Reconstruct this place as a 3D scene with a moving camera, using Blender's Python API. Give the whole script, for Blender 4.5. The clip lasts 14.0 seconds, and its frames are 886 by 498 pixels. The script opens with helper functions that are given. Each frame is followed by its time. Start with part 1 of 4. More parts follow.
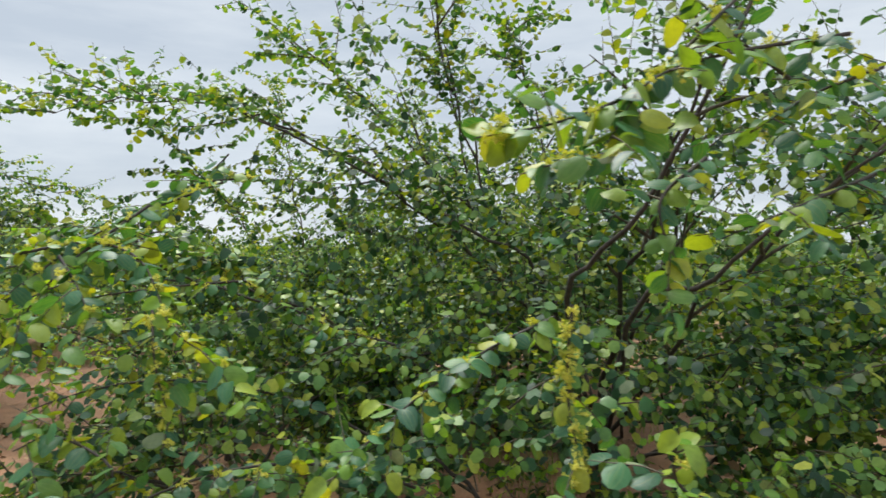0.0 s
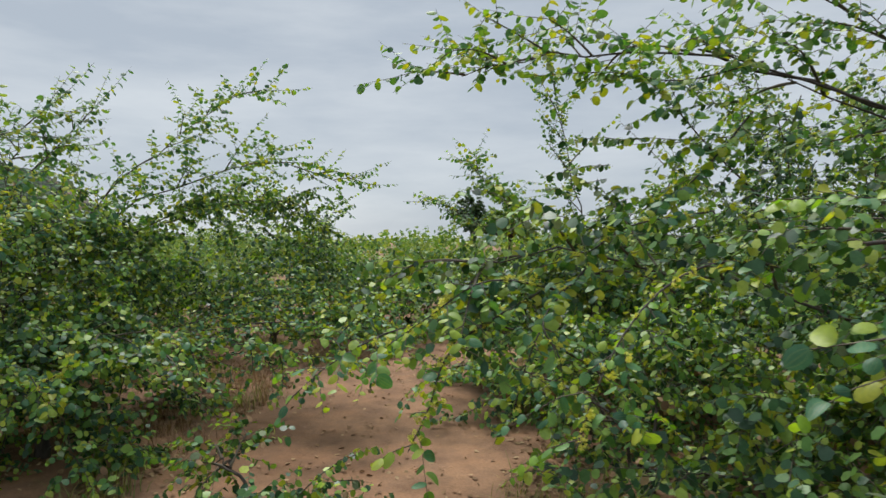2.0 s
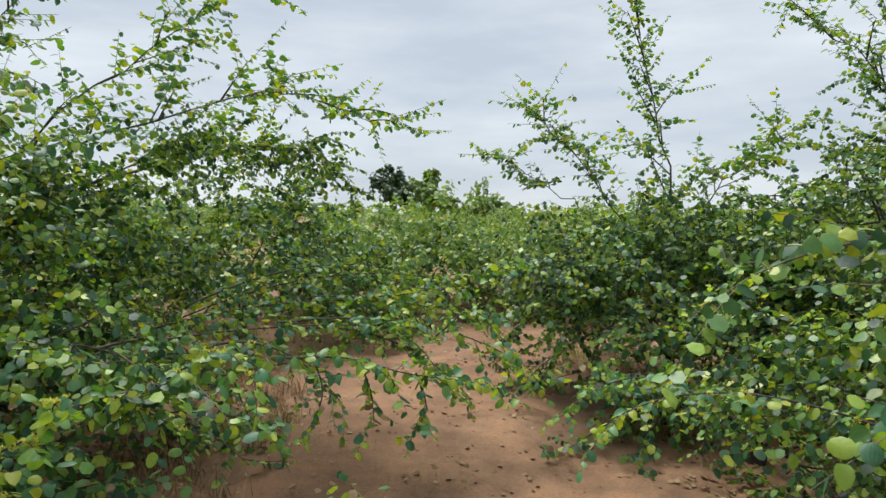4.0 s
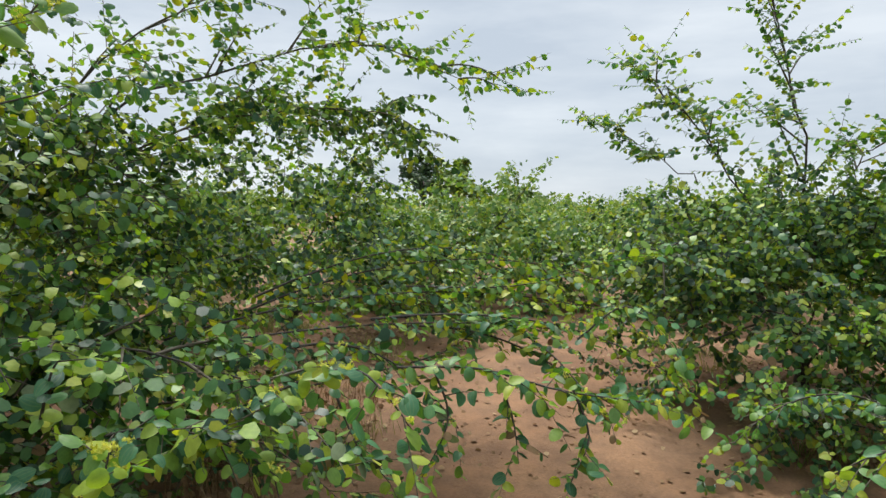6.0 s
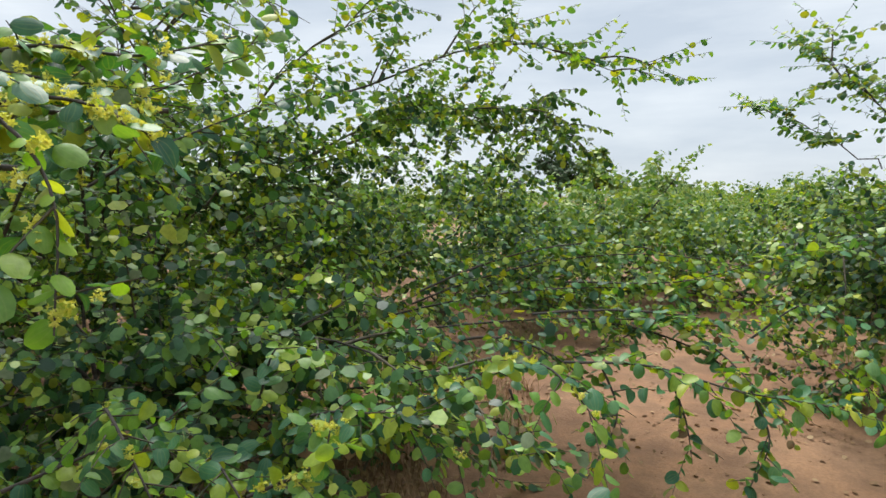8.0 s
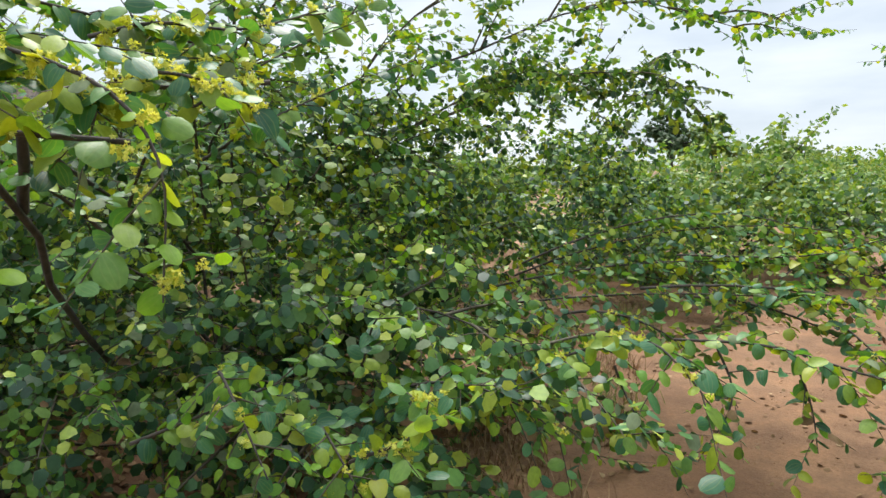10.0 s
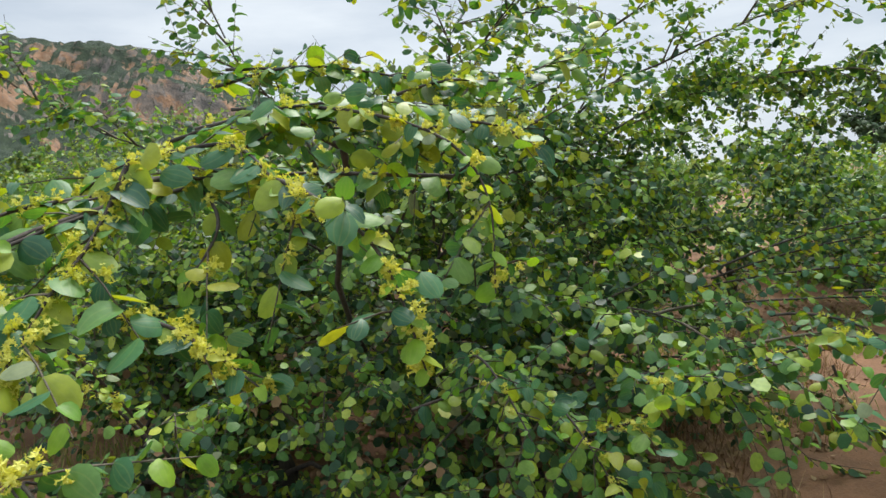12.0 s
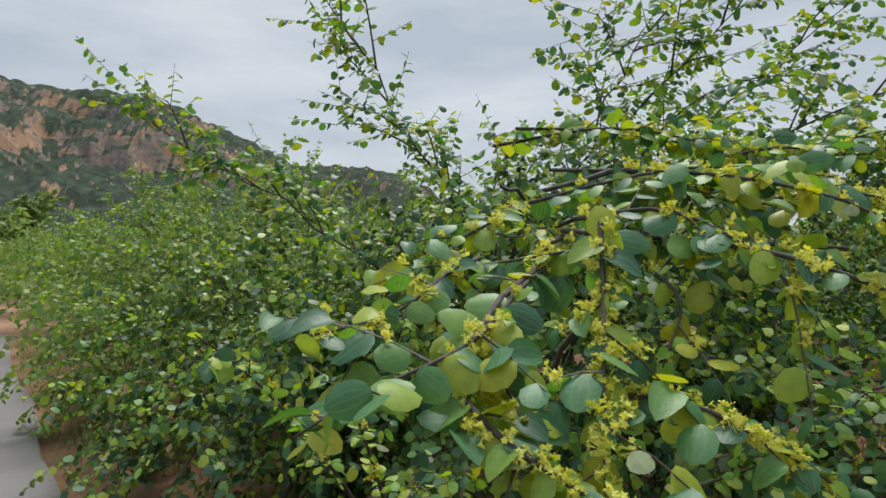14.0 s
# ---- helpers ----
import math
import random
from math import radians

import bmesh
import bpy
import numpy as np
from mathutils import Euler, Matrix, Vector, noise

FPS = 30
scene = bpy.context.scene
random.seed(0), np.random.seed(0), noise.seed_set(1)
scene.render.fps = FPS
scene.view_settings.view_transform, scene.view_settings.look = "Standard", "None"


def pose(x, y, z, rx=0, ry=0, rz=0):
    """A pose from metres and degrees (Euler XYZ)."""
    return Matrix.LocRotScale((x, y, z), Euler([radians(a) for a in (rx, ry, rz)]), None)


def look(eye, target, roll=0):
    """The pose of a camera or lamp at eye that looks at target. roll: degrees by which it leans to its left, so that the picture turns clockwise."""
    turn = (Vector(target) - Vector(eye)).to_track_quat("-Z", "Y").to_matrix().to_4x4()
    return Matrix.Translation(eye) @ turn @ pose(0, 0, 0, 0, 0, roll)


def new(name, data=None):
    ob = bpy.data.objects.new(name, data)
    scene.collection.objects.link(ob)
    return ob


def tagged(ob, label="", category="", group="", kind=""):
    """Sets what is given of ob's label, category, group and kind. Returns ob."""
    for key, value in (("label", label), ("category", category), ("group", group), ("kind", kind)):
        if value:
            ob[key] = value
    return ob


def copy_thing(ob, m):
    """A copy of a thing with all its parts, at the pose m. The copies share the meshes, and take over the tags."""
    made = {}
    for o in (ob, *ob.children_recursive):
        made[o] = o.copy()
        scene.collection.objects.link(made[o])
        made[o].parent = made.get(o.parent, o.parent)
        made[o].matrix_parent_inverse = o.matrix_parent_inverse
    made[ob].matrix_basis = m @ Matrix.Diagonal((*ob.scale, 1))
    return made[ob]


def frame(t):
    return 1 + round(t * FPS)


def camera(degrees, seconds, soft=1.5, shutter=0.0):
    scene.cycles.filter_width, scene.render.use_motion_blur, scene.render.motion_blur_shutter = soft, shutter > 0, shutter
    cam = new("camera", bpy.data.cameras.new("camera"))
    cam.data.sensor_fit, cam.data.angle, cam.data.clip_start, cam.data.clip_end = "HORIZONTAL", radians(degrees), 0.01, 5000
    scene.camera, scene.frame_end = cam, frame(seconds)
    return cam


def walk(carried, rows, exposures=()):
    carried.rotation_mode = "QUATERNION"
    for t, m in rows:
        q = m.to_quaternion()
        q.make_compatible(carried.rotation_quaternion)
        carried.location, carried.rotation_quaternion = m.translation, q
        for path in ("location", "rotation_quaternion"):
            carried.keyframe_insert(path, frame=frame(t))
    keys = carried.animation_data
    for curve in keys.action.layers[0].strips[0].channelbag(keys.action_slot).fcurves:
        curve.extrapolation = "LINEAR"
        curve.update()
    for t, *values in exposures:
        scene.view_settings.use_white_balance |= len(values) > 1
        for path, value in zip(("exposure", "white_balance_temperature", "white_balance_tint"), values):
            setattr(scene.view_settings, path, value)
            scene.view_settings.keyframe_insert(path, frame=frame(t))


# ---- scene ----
cam = camera(68.9, 14.0, shutter=0.12)
METRES, EYE, TILT, LEAN, TURN = 7.0, 1.55, 0.0, 0.0, 0.0
ROWS = [
    (0.0, 0.0, 0.0, 0.0, 0.0, 0.0, -0.0),
    (0.5, -0.085, -0.0031, 0.0036, 4.55, -0.49, -0.48),
    (1.0, -0.1655, 0.032, -0.001, 8.49, 0.88, -0.07),
    (1.5, -0.2422, 0.067, -0.0088, 8.49, 1.07, 0.0),
    (2.0, -0.3149, 0.1005, -0.0031, 8.0, -0.64, 0.24),
    (2.5, -0.3782, 0.1571, -0.0059, 7.91, -1.81, 0.17),
    (5.0, -0.5897, 0.3761, -0.0173, -4.83, -3.3, -1.1),
    (5.5, -0.6008, 0.4014, -0.0229, -0.3, -3.48, -1.12),
    (6.0, -0.601, 0.417, -0.0265, 1.63, -3.95, -1.03),
    (6.5, -0.6057, 0.412, -0.0255, 2.7, -3.79, -0.8),
    (7.0, -0.613, 0.4016, -0.0243, 7.17, -3.95, -0.4),
    (7.5, -0.6189, 0.4017, -0.0267, 8.34, -3.95, -0.41),
    (8.0, -0.6165, 0.4049, -0.0236, 13.47, -4.64, 0.32),
    (10.5, -0.6174, 0.411, -0.0244, 23.99, -7.36, 1.19),
    (11.0, -0.6155, 0.3898, -0.0184, 27.24, -7.24, 1.7),
    (11.5, -0.6186, 0.3704, -0.0178, 33.41, -6.59, 2.57),
    (12.0, -0.6226, 0.3597, -0.018, 36.65, -6.13, 3.21),
    (12.5, -0.6274, 0.3494, -0.0168, 37.51, -5.95, 3.33),
    (13.0, -0.6443, 0.3359, -0.0172, 40.45, -5.77, 3.67),
    (13.5, -0.6815, 0.3176, -0.0156, 42.04, -2.59, 3.93),
    (14.0, -0.7211, 0.3007, -0.0106, 36.21, -1.2, 1.36),
]
walk(cam, [(t, pose(0, 0, EYE, TILT, LEAN, TURN) @ pose(METRES * x, METRES * y, METRES * z, 90 + pitch, roll, yaw)) for t, x, y, z, yaw, pitch, roll in ROWS],
     [(0.0, 0.0), (1.0, -0.06), (1.5, -0.27), (2.0, -0.29), (2.5, -0.08), (5.0, 0.0), (6.0, 0.04), (6.5, 0.12), (8.0, 0.12), (10.5, 0.38), (11.0, 0.27), (12.5, 0.08), (13.5, -0.06), (14.0, -0.25)])

# ---- world and light ----
SUN_EL, SUN_AZ = 60, -25
world = bpy.data.worlds.new("overcast_sky")
scene.world = world
world.use_nodes = True
wn, wl = world.node_tree.nodes, world.node_tree.links
wn.clear()
w_out, w_bg = wn.new("ShaderNodeOutputWorld"), wn.new("ShaderNodeBackground")
w_sky = wn.new("ShaderNodeTexSky")
w_sky.sky_type, w_sky.sun_disc = "NISHITA", False
w_sky.sun_elevation, w_sky.sun_rotation = radians(SUN_EL), radians(SUN_AZ)
w_co, w_map = wn.new("ShaderNodeTexCoord"), wn.new("ShaderNodeMapping")
w_map.inputs["Scale"].default_value = (1.6, 1.6, 7.0)
w_n = wn.new("ShaderNodeTexNoise")
w_n.inputs["Scale"].default_value, w_n.inputs["Detail"].default_value, w_n.inputs["Roughness"].default_value = 1.7, 6, 0.55
w_ramp = wn.new("ShaderNodeValToRGB")
w_ramp.color_ramp.elements[0].position, w_ramp.color_ramp.elements[1].position = 0.34, 0.68
w_ramp.color_ramp.elements[0].color = (6.0, 6.8, 7.75, 1)
w_ramp.color_ramp.elements[1].color = (8.5, 9.15, 9.75, 1)
w_mix = wn.new("ShaderNodeMixRGB")
w_mix.inputs[0].default_value = 0.9
wl.new(w_co.outputs["Generated"], w_map.inputs["Vector"])
wl.new(w_map.outputs[0], w_n.inputs["Vector"])
wl.new(w_n.outputs["Fac"], w_ramp.inputs["Fac"])
wl.new(w_sky.outputs[0], w_mix.inputs[1])
wl.new(w_ramp.outputs[0], w_mix.inputs[2])
w_sep, w_scale = wn.new("ShaderNodeSeparateXYZ"), wn.new("ShaderNodeVectorMath")
w_zen = wn.new("ShaderNodeMapRange")
for k, value in (("From Min", 0.4), ("From Max", 0.95), ("To Min", 0.97), ("To Max", 2.05)):
    w_zen.inputs[k].default_value = value
w_zen.interpolation_type = "SMOOTHSTEP"
w_scale.operation = "SCALE"
wl.new(w_co.outputs["Generated"], w_sep.inputs[0])
wl.new(w_sep.outputs["Z"], w_zen.inputs["Value"])
wl.new(w_mix.outputs[0], w_scale.inputs[0])
wl.new(w_zen.outputs["Result"], w_scale.inputs["Scale"])
wl.new(w_scale.outputs[0], w_bg.inputs["Color"])
w_bg.inputs["Strength"].default_value = 0.1
wl.new(w_bg.outputs[0], w_out.inputs["Surface"])

sun = new("sun", bpy.data.lights.new("sun", "SUN"))
sun.data.energy, sun.data.angle, sun.data.color = 5.0, radians(26), (1.0, 0.96, 0.9)
sun_way = Vector((math.sin(radians(SUN_AZ)) * math.cos(radians(SUN_EL)), math.cos(radians(SUN_AZ)) * math.cos(radians(SUN_EL)), math.sin(radians(SUN_EL))))
sun.matrix_world = look(sun_way * 60, (0, 0, 0))


# ---- materials ----
def nodes_of(name):
    m = bpy.data.materials.new(name)
    m.use_nodes = True
    n, l = m.node_tree.nodes, m.node_tree.links
    return m, n, l, n["Principled BSDF"]


def ramp(n, l, fac, stops):
    r = n.new("ShaderNodeValToRGB")
    while len(r.color_ramp.elements) < len(stops):
        r.color_ramp.elements.new(0.5)
    for e, (p, c) in zip(r.color_ramp.elements, stops):
        e.position, e.color = p, (*c, 1)
    l.new(fac, r.inputs["Fac"])
    return r.outputs["Color"]


def noise_at(n, l, scale, detail=4, rough=0.55, stretch=None):
    co, t = n.new("ShaderNodeTexCoord"), n.new("ShaderNodeTexNoise")
    t.inputs["Scale"].default_value, t.inputs["Detail"].default_value, t.inputs["Roughness"].default_value = scale, detail, rough
    src = co.outputs["Object"]
    if stretch:
        mp = n.new("ShaderNodeMapping")
        mp.inputs["Scale"].default_value = stretch
        l.new(src, mp.inputs["Vector"])
        src = mp.outputs[0]
    l.new(src, t.inputs["Vector"])
    return t.outputs["Fac"]


def bump(n, l, bsdf, fac, strength, dist):
    b = n.new("ShaderNodeBump")
    b.inputs["Strength"].default_value, b.inputs["Distance"].default_value = strength, dist
    l.new(fac, b.inputs["Height"])
    l.new(b.outputs[0], bsdf.inputs["Normal"])


def veined(n, l, colour):
    """Paler midrib and two side veins bowed along the blade."""
    def calc(op, a, b, c=None):
        m = n.new("ShaderNodeMath")
        m.operation = op
        for k, x in enumerate((a, b, c)):
            if x is None:
                continue
            if isinstance(x, (int, float)):
                m.inputs[k].default_value = x
            else:
                l.new(x, m.inputs[k])
        return m.outputs[0]
    at, sep = n.new("ShaderNodeAttribute"), n.new("ShaderNodeSeparateXYZ")
    at.attribute_name = "blade"
    l.new(at.outputs["Vector"], sep.inputs[0])
    across = calc("ABSOLUTE", sep.outputs["X"], None)
    along = sep.outputs["Y"]
    bow = calc("MULTIPLY", calc("MULTIPLY", along, calc("SUBTRACT", 1.05, along)), 0.62)
    side = calc("ABSOLUTE", calc("SUBTRACT", across, bow), None)
    near = calc("MINIMUM", across, side)
    line = calc("SUBTRACT", 1.0, calc("MINIMUM", calc("DIVIDE", near, 0.028), 1.0))
    fac = calc("MULTIPLY", calc("MULTIPLY", line, sep.outputs["Z"]), 0.2)
    mx = n.new("ShaderNodeMixRGB")
    mx.inputs[2].default_value = (0.3, 0.36, 0.12, 1)
    l.new(fac, mx.inputs[0])
    l.new(colour, mx.inputs[1])
    return mx


def leaf_material(name, stops, rough, through_light, glow):
    """Leaf: varied from leaf to leaf, blotched, glossy above and lit through."""
    m, n, l, p = nodes_of(name)
    geo, info = n.new("ShaderNodeNewGeometry"), n.new("ShaderNodeObjectInfo")
    add, fr = n.new("ShaderNodeMath"), n.new("ShaderNodeMath")
    add.operation, fr.operation = "ADD", "FRACT"
    l.new(geo.outputs["Random Per Island"], add.inputs[0])
    l.new(info.outputs["Random"], add.inputs[1])
    l.new(add.outputs[0], fr.inputs[0])
    col = ramp(n, l, fr.outputs[0], stops)
    mix = n.new("ShaderNodeMixRGB")
    mix.blend_type = "MULTIPLY"
    mix.inputs[0].default_value = 0.45
    l.new(col, mix.inputs[1])
    l.new(ramp(n, l, noise_at(n, l, 60, 3), [(0.3, (0.55, 0.6, 0.5)), (0.65, (1.2, 1.15, 1.1))]), mix.inputs[2])
    mix = veined(n, l, mix.outputs[0])
    l.new(mix.outputs[0], p.inputs["Base Color"])
    p.inputs["Roughness"].default_value = rough
    p.inputs["Specular IOR Level"].default_value = 0.38
    bump(n, l, p, noise_at(n, l, 140, 2), 0.25, 0.002)
    tr, ms = n.new("ShaderNodeBsdfTranslucent"), n.new("ShaderNodeMixShader")
    tint = n.new("ShaderNodeMixRGB")
    tint.blend_type = "MULTIPLY"
    tint.inputs[0].default_value = 1
    tint.inputs[2].default_value = (*glow, 1)
    l.new(mix.outputs[0], tint.inputs[1])
    l.new(tint.outputs[0], tr.inputs["Color"])
    ms.inputs[0].default_value = through_light
    l.new(p.outputs[0], ms.inputs[1])
    l.new(tr.outputs[0], ms.inputs[2])
    l.new(ms.outputs[0], n["Material Output"].inputs["Surface"])
    return m


# one leaf, two tones: sunlight on open shoots is put into SPRAY's lighter colours
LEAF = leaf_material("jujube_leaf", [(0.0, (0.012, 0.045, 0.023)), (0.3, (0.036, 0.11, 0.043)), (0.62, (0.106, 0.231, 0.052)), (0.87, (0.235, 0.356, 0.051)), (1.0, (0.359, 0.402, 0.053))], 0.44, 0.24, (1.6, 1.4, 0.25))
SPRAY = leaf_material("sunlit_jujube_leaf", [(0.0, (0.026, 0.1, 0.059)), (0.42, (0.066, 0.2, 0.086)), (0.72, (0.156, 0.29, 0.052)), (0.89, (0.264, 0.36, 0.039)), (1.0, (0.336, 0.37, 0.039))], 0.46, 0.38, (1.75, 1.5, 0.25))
YOUNG = leaf_material("young_jujube_leaf", [(0.0, (0.12, 0.29, 0.03)), (0.6, (0.22, 0.38, 0.035)), (1.0, (0.36, 0.42, 0.05))], 0.5, 0.42, (1.6, 1.5, 0.4))
PALE = leaf_material("pale_leaf_underside", [(0.0, (0.13, 0.18, 0.1)), (1.0, (0.22, 0.27, 0.15))], 0.7, 0.3, (1.2, 1.2, 0.6))
FAR = leaf_material("distant_foliage", [(0.0, (0.06, 0.14, 0.045)), (0.5, (0.13, 0.23, 0.055)), (1.0, (0.27, 0.32, 0.07))], 0.55, 0.34, (1.6, 1.6, 0.55))
DARKTREE = leaf_material("dark_tree_foliage", [(0.0, (0.025, 0.06, 0.025)), (1.0, (0.06, 0.11, 0.035))], 0.6, 0.2, (1.4, 1.5, 0.6))
DRY = leaf_material("dry_leaf", [(0.0, (0.14, 0.08, 0.045)), (0.5, (0.25, 0.155, 0.08)), (1.0, (0.36, 0.26, 0.15))], 0.85, 0.15, (1.2, 1.0, 0.7))
GRASS = leaf_material("grass_blade", [(0.0, (0.08, 0.16, 0.03)), (0.5, (0.17, 0.2, 0.05)), (1.0, (0.34, 0.26, 0.12))], 0.7, 0.3, (1.5, 1.5, 0.6))
FLOWER = leaf_material("greenish_yellow_flower", [(0.0, (0.5, 0.53, 0.07)), (1.0, (0.7, 0.7, 0.18))], 0.6, 0.35, (1.3, 1.2, 0.5))


def bark_material(name, a, b):
    m, n, l, p = nodes_of(name)
    f = noise_at(n, l, 45, 5, 0.6, (1, 1, 0.3))
    l.new(ramp(n, l, f, [(0.3, a), (0.7, b)]), p.inputs["Base Color"])
    p.inputs["Roughness"].default_value = 0.85
    bump(n, l, p, f, 0.6, 0.006)
    return m


BARK = bark_material("dark_bark", (0.022, 0.018, 0.015), (0.075, 0.06, 0.048))
TWIG = bark_material("twig_bark", (0.04, 0.034, 0.024), (0.12, 0.1, 0.065))


def earth_material():
    m, n, l, p = nodes_of("red_earth")
    big, mid, fine = noise_at(n, l, 0.55, 5), noise_at(n, l, 3.2, 6, 0.65), noise_at(n, l, 55, 4, 0.7)
    base = ramp(n, l, big, [(0.3, (0.15, 0.074, 0.036)), (0.5, (0.22, 0.122, 0.066)), (0.72, (0.29, 0.174, 0.102))])
    m1 = n.new("ShaderNodeMixRGB")
    m1.blend_type = "MULTIPLY"
    m1.inputs[0].default_value = 0.8
    l.new(base, m1.inputs[1])
    l.new(ramp(n, l, mid, [(0.3, (0.5, 0.46, 0.42)), (0.47, (0.85, 0.83, 0.8)), (0.62, (1.15, 1.1, 1.02))]), m1.inputs[2])
    m2 = n.new("ShaderNodeMixRGB")
    m2.blend_type = "MULTIPLY"
    m2.inputs[0].default_value = 0.6
    l.new(m1.outputs[0], m2.inputs[1])
    l.new(ramp(n, l, fine, [(0.3, (0.6, 0.56, 0.52)), (0.65, (1.15, 1.15, 1.15))]), m2.inputs[2])
    l.new(m2.outputs[0], p.inputs["Base Color"])
    p.inputs["Roughness"].default_value = 0.95
    bump(n, l, p, fine, 0.7, 0.012)
    return m


EARTH = earth_material()


def concrete_material():
    m, n, l, p = nodes_of("pale_concrete")
    a, b = noise_at(n, l, 0.8, 5), noise_at(n, l, 70, 4, 0.7)
    mx = n.new("ShaderNodeMixRGB")
    mx.blend_type = "MULTIPLY"
    mx.inputs[0].default_value = 0.5
    l.new(ramp(n, l, a, [(0.3, (0.15, 0.142, 0.136)), (0.7, (0.2, 0.192, 0.186))]), mx.inputs[1])
    l.new(ramp(n, l, b, [(0.3, (0.7, 0.7, 0.68)), (0.65, (1.1, 1.1, 1.1))]), mx.inputs[2])
    l.new(mx.outputs[0], p.inputs["Base Color"])
    p.inputs["Roughness"].default_value = 0.9
    bump(n, l, p, b, 0.4, 0.004)
    return m


CONCRETE = concrete_material()


def hill_material():
    """Wooded slopes, with bare grey and orange rock where it is steep."""
    m, n, l, p = nodes_of("wooded_limestone_hill")
    geo, sep = n.new("ShaderNodeNewGeometry"), n.new("ShaderNodeSeparateXYZ")
    l.new(geo.outputs["Normal"], sep.inputs[0])
    patch = noise_at(n, l, 0.035, 6, 0.65)
    wood = ramp(n, l, noise_at(n, l, 0.12, 6, 0.75), [(0.32, (0.01, 0.024, 0.013)), (0.5, (0.022, 0.046, 0.021)), (0.68, (0.045, 0.076, 0.03))])
    rock = ramp(n, l, noise_at(n, l, 0.045, 8, 0.78, (1, 1, 0.55)), [(0.3, (0.06, 0.058, 0.056)), (0.42, (0.16, 0.145, 0.13)), (0.5, (0.27, 0.21, 0.165)), (0.56, (0.4, 0.225, 0.125)), (0.72, (0.46, 0.32, 0.21))])
    ad, su = n.new("ShaderNodeMath"), n.new("ShaderNodeMath")
    ad.operation, su.operation = "MULTIPLY_ADD", "SUBTRACT"
    ad.inputs[1].default_value = 0.9
    l.new(patch, ad.inputs[0])
    su.inputs[0].default_value = 0.78
    l.new(sep.outputs["Z"], su.inputs[1])
    l.new(su.outputs[0], ad.inputs[2])
    fac = ramp(n, l, ad.outputs[0], [(0.6, (0, 0, 0)), (0.7, (1, 1, 1))])
    mx = n.new("ShaderNodeMixRGB")
    l.new(fac, mx.inputs[0])
    l.new(wood, mx.inputs[1])
    l.new(rock, mx.inputs[2])
    l.new(mx.outputs[0], p.inputs["Base Color"])
    p.inputs["Roughness"].default_value = 0.95
    bump(n, l, p, noise_at(n, l, 0.14, 6, 0.75), 0.9, 7.0)
    return m


HILL = hill_material()

# ---- geometry helpers ----
UP = np.array((0.0, 0.0, 1.0))


def unit(v):
    return v / np.maximum(np.linalg.norm(v, axis=-1, keepdims=True), 1e-9)


def tri_mesh(name, verts, tris, mats, index=None, smooth=True):
    me = bpy.data.meshes.new(name)
    me.vertices.add(len(verts))
    me.vertices.foreach_set("co", np.asarray(verts, dtype=np.float32).ravel())
    me.loops.add(len(tris) * 3)
    me.loops.foreach_set("vertex_index", np.asarray(tris, dtype=np.int32).ravel())
    me.polygons.add(len(tris))
    me.polygons.foreach_set("loop_start", np.arange(0, len(tris) * 3, 3, dtype=np.int32))
    for m in mats:
        me.materials.append(m)
    if index is not None:
        me.polygons.foreach_set("material_index", np.asarray(index, dtype=np.int32))
    me.polygons.foreach_set("use_smooth", np.full(len(tris), smooth))
    me.update(calc_edges=True)
    return me


def blade_coordinates(me, co):
    """Keeps each vertex's place across and along its leaf, for the veins."""
    at = me.attributes.new("blade", "FLOAT_VECTOR", "POINT")
    v = np.ones((len(co), 3), dtype=np.float32)
    v[:, :2] = co[:, :2]
    at.data.foreach_set("vector", v.ravel())


def part(name, me, parent, label="", kind=""):
    ob = new(name, me)
    ob.parent = parent
    return tagged(ob, label, kind=kind)


def thing(name, place, label, category, group=""):
    ob = new(name)
    ob.location = place
    ob.empty_display_size = 0.2
    return tagged(ob, label, category, group)


def leaf_shape(fold, curl, twist, wide, lod):
    """A rounded leaf along +y with its face to +z: folded at the midrib and bent back."""
    rows = (0.07, 0.28, 0.6, 0.88)
    half = lambda y: wide * 0.5 * (1 - abs(2 * y ** 0.8 - 1) ** 2.1) ** 0.6
    bend = lambda y: -curl * y * y
    v, f = [(0, 0, 0)], []
    if lod == 0:
        v += [(-wide * 0.55, 0.5, fold * 0.4), (wide * 0.55, 0.5, fold * 0.4), (0, 1, bend(1))]
        return np.array(v), np.array([(0, 2, 1), (1, 2, 3)])
    if lod == 1:
        for y in (0.22, 0.76):
            w = twist * (y - 0.4)
            v += [(-half(y) * 1.08, y, bend(y) + fold * 0.12 - w * 0.4), (half(y) * 1.08, y, bend(y) + fold * 0.12 + w * 0.4)]
        v.append((0, 1, bend(1)))
        return np.array(v), np.array([(0, 2, 1), (1, 2, 4), (1, 4, 3), (3, 4, 5)])
    for k, y in enumerate(rows):
        h = half(y)
        w = twist * (y - 0.4)
        v += [(-h, y, bend(y) + fold * h * 2 * 0.5 - w * h), (0, y, bend(y)), (h, y, bend(y) + fold * h * 2 * 0.5 + w * h)]
    v.append((0, 1, bend(1)))
    last = len(v) - 1
    f += [(0, 2, 1), (0, 3, 2)]
    for k in range(len(rows) - 1):
        a = 1 + 3 * k
        for j in (0, 1):
            f += [(a + j, a + j + 1, a + j + 4), (a + j, a + j + 4, a + j + 3)]
    a = 1 + 3 * (len(rows) - 1)
    f += [(a, a + 1, last), (a + 1, a + 2, last)]
    return np.array(v, dtype=float), np.array(f)


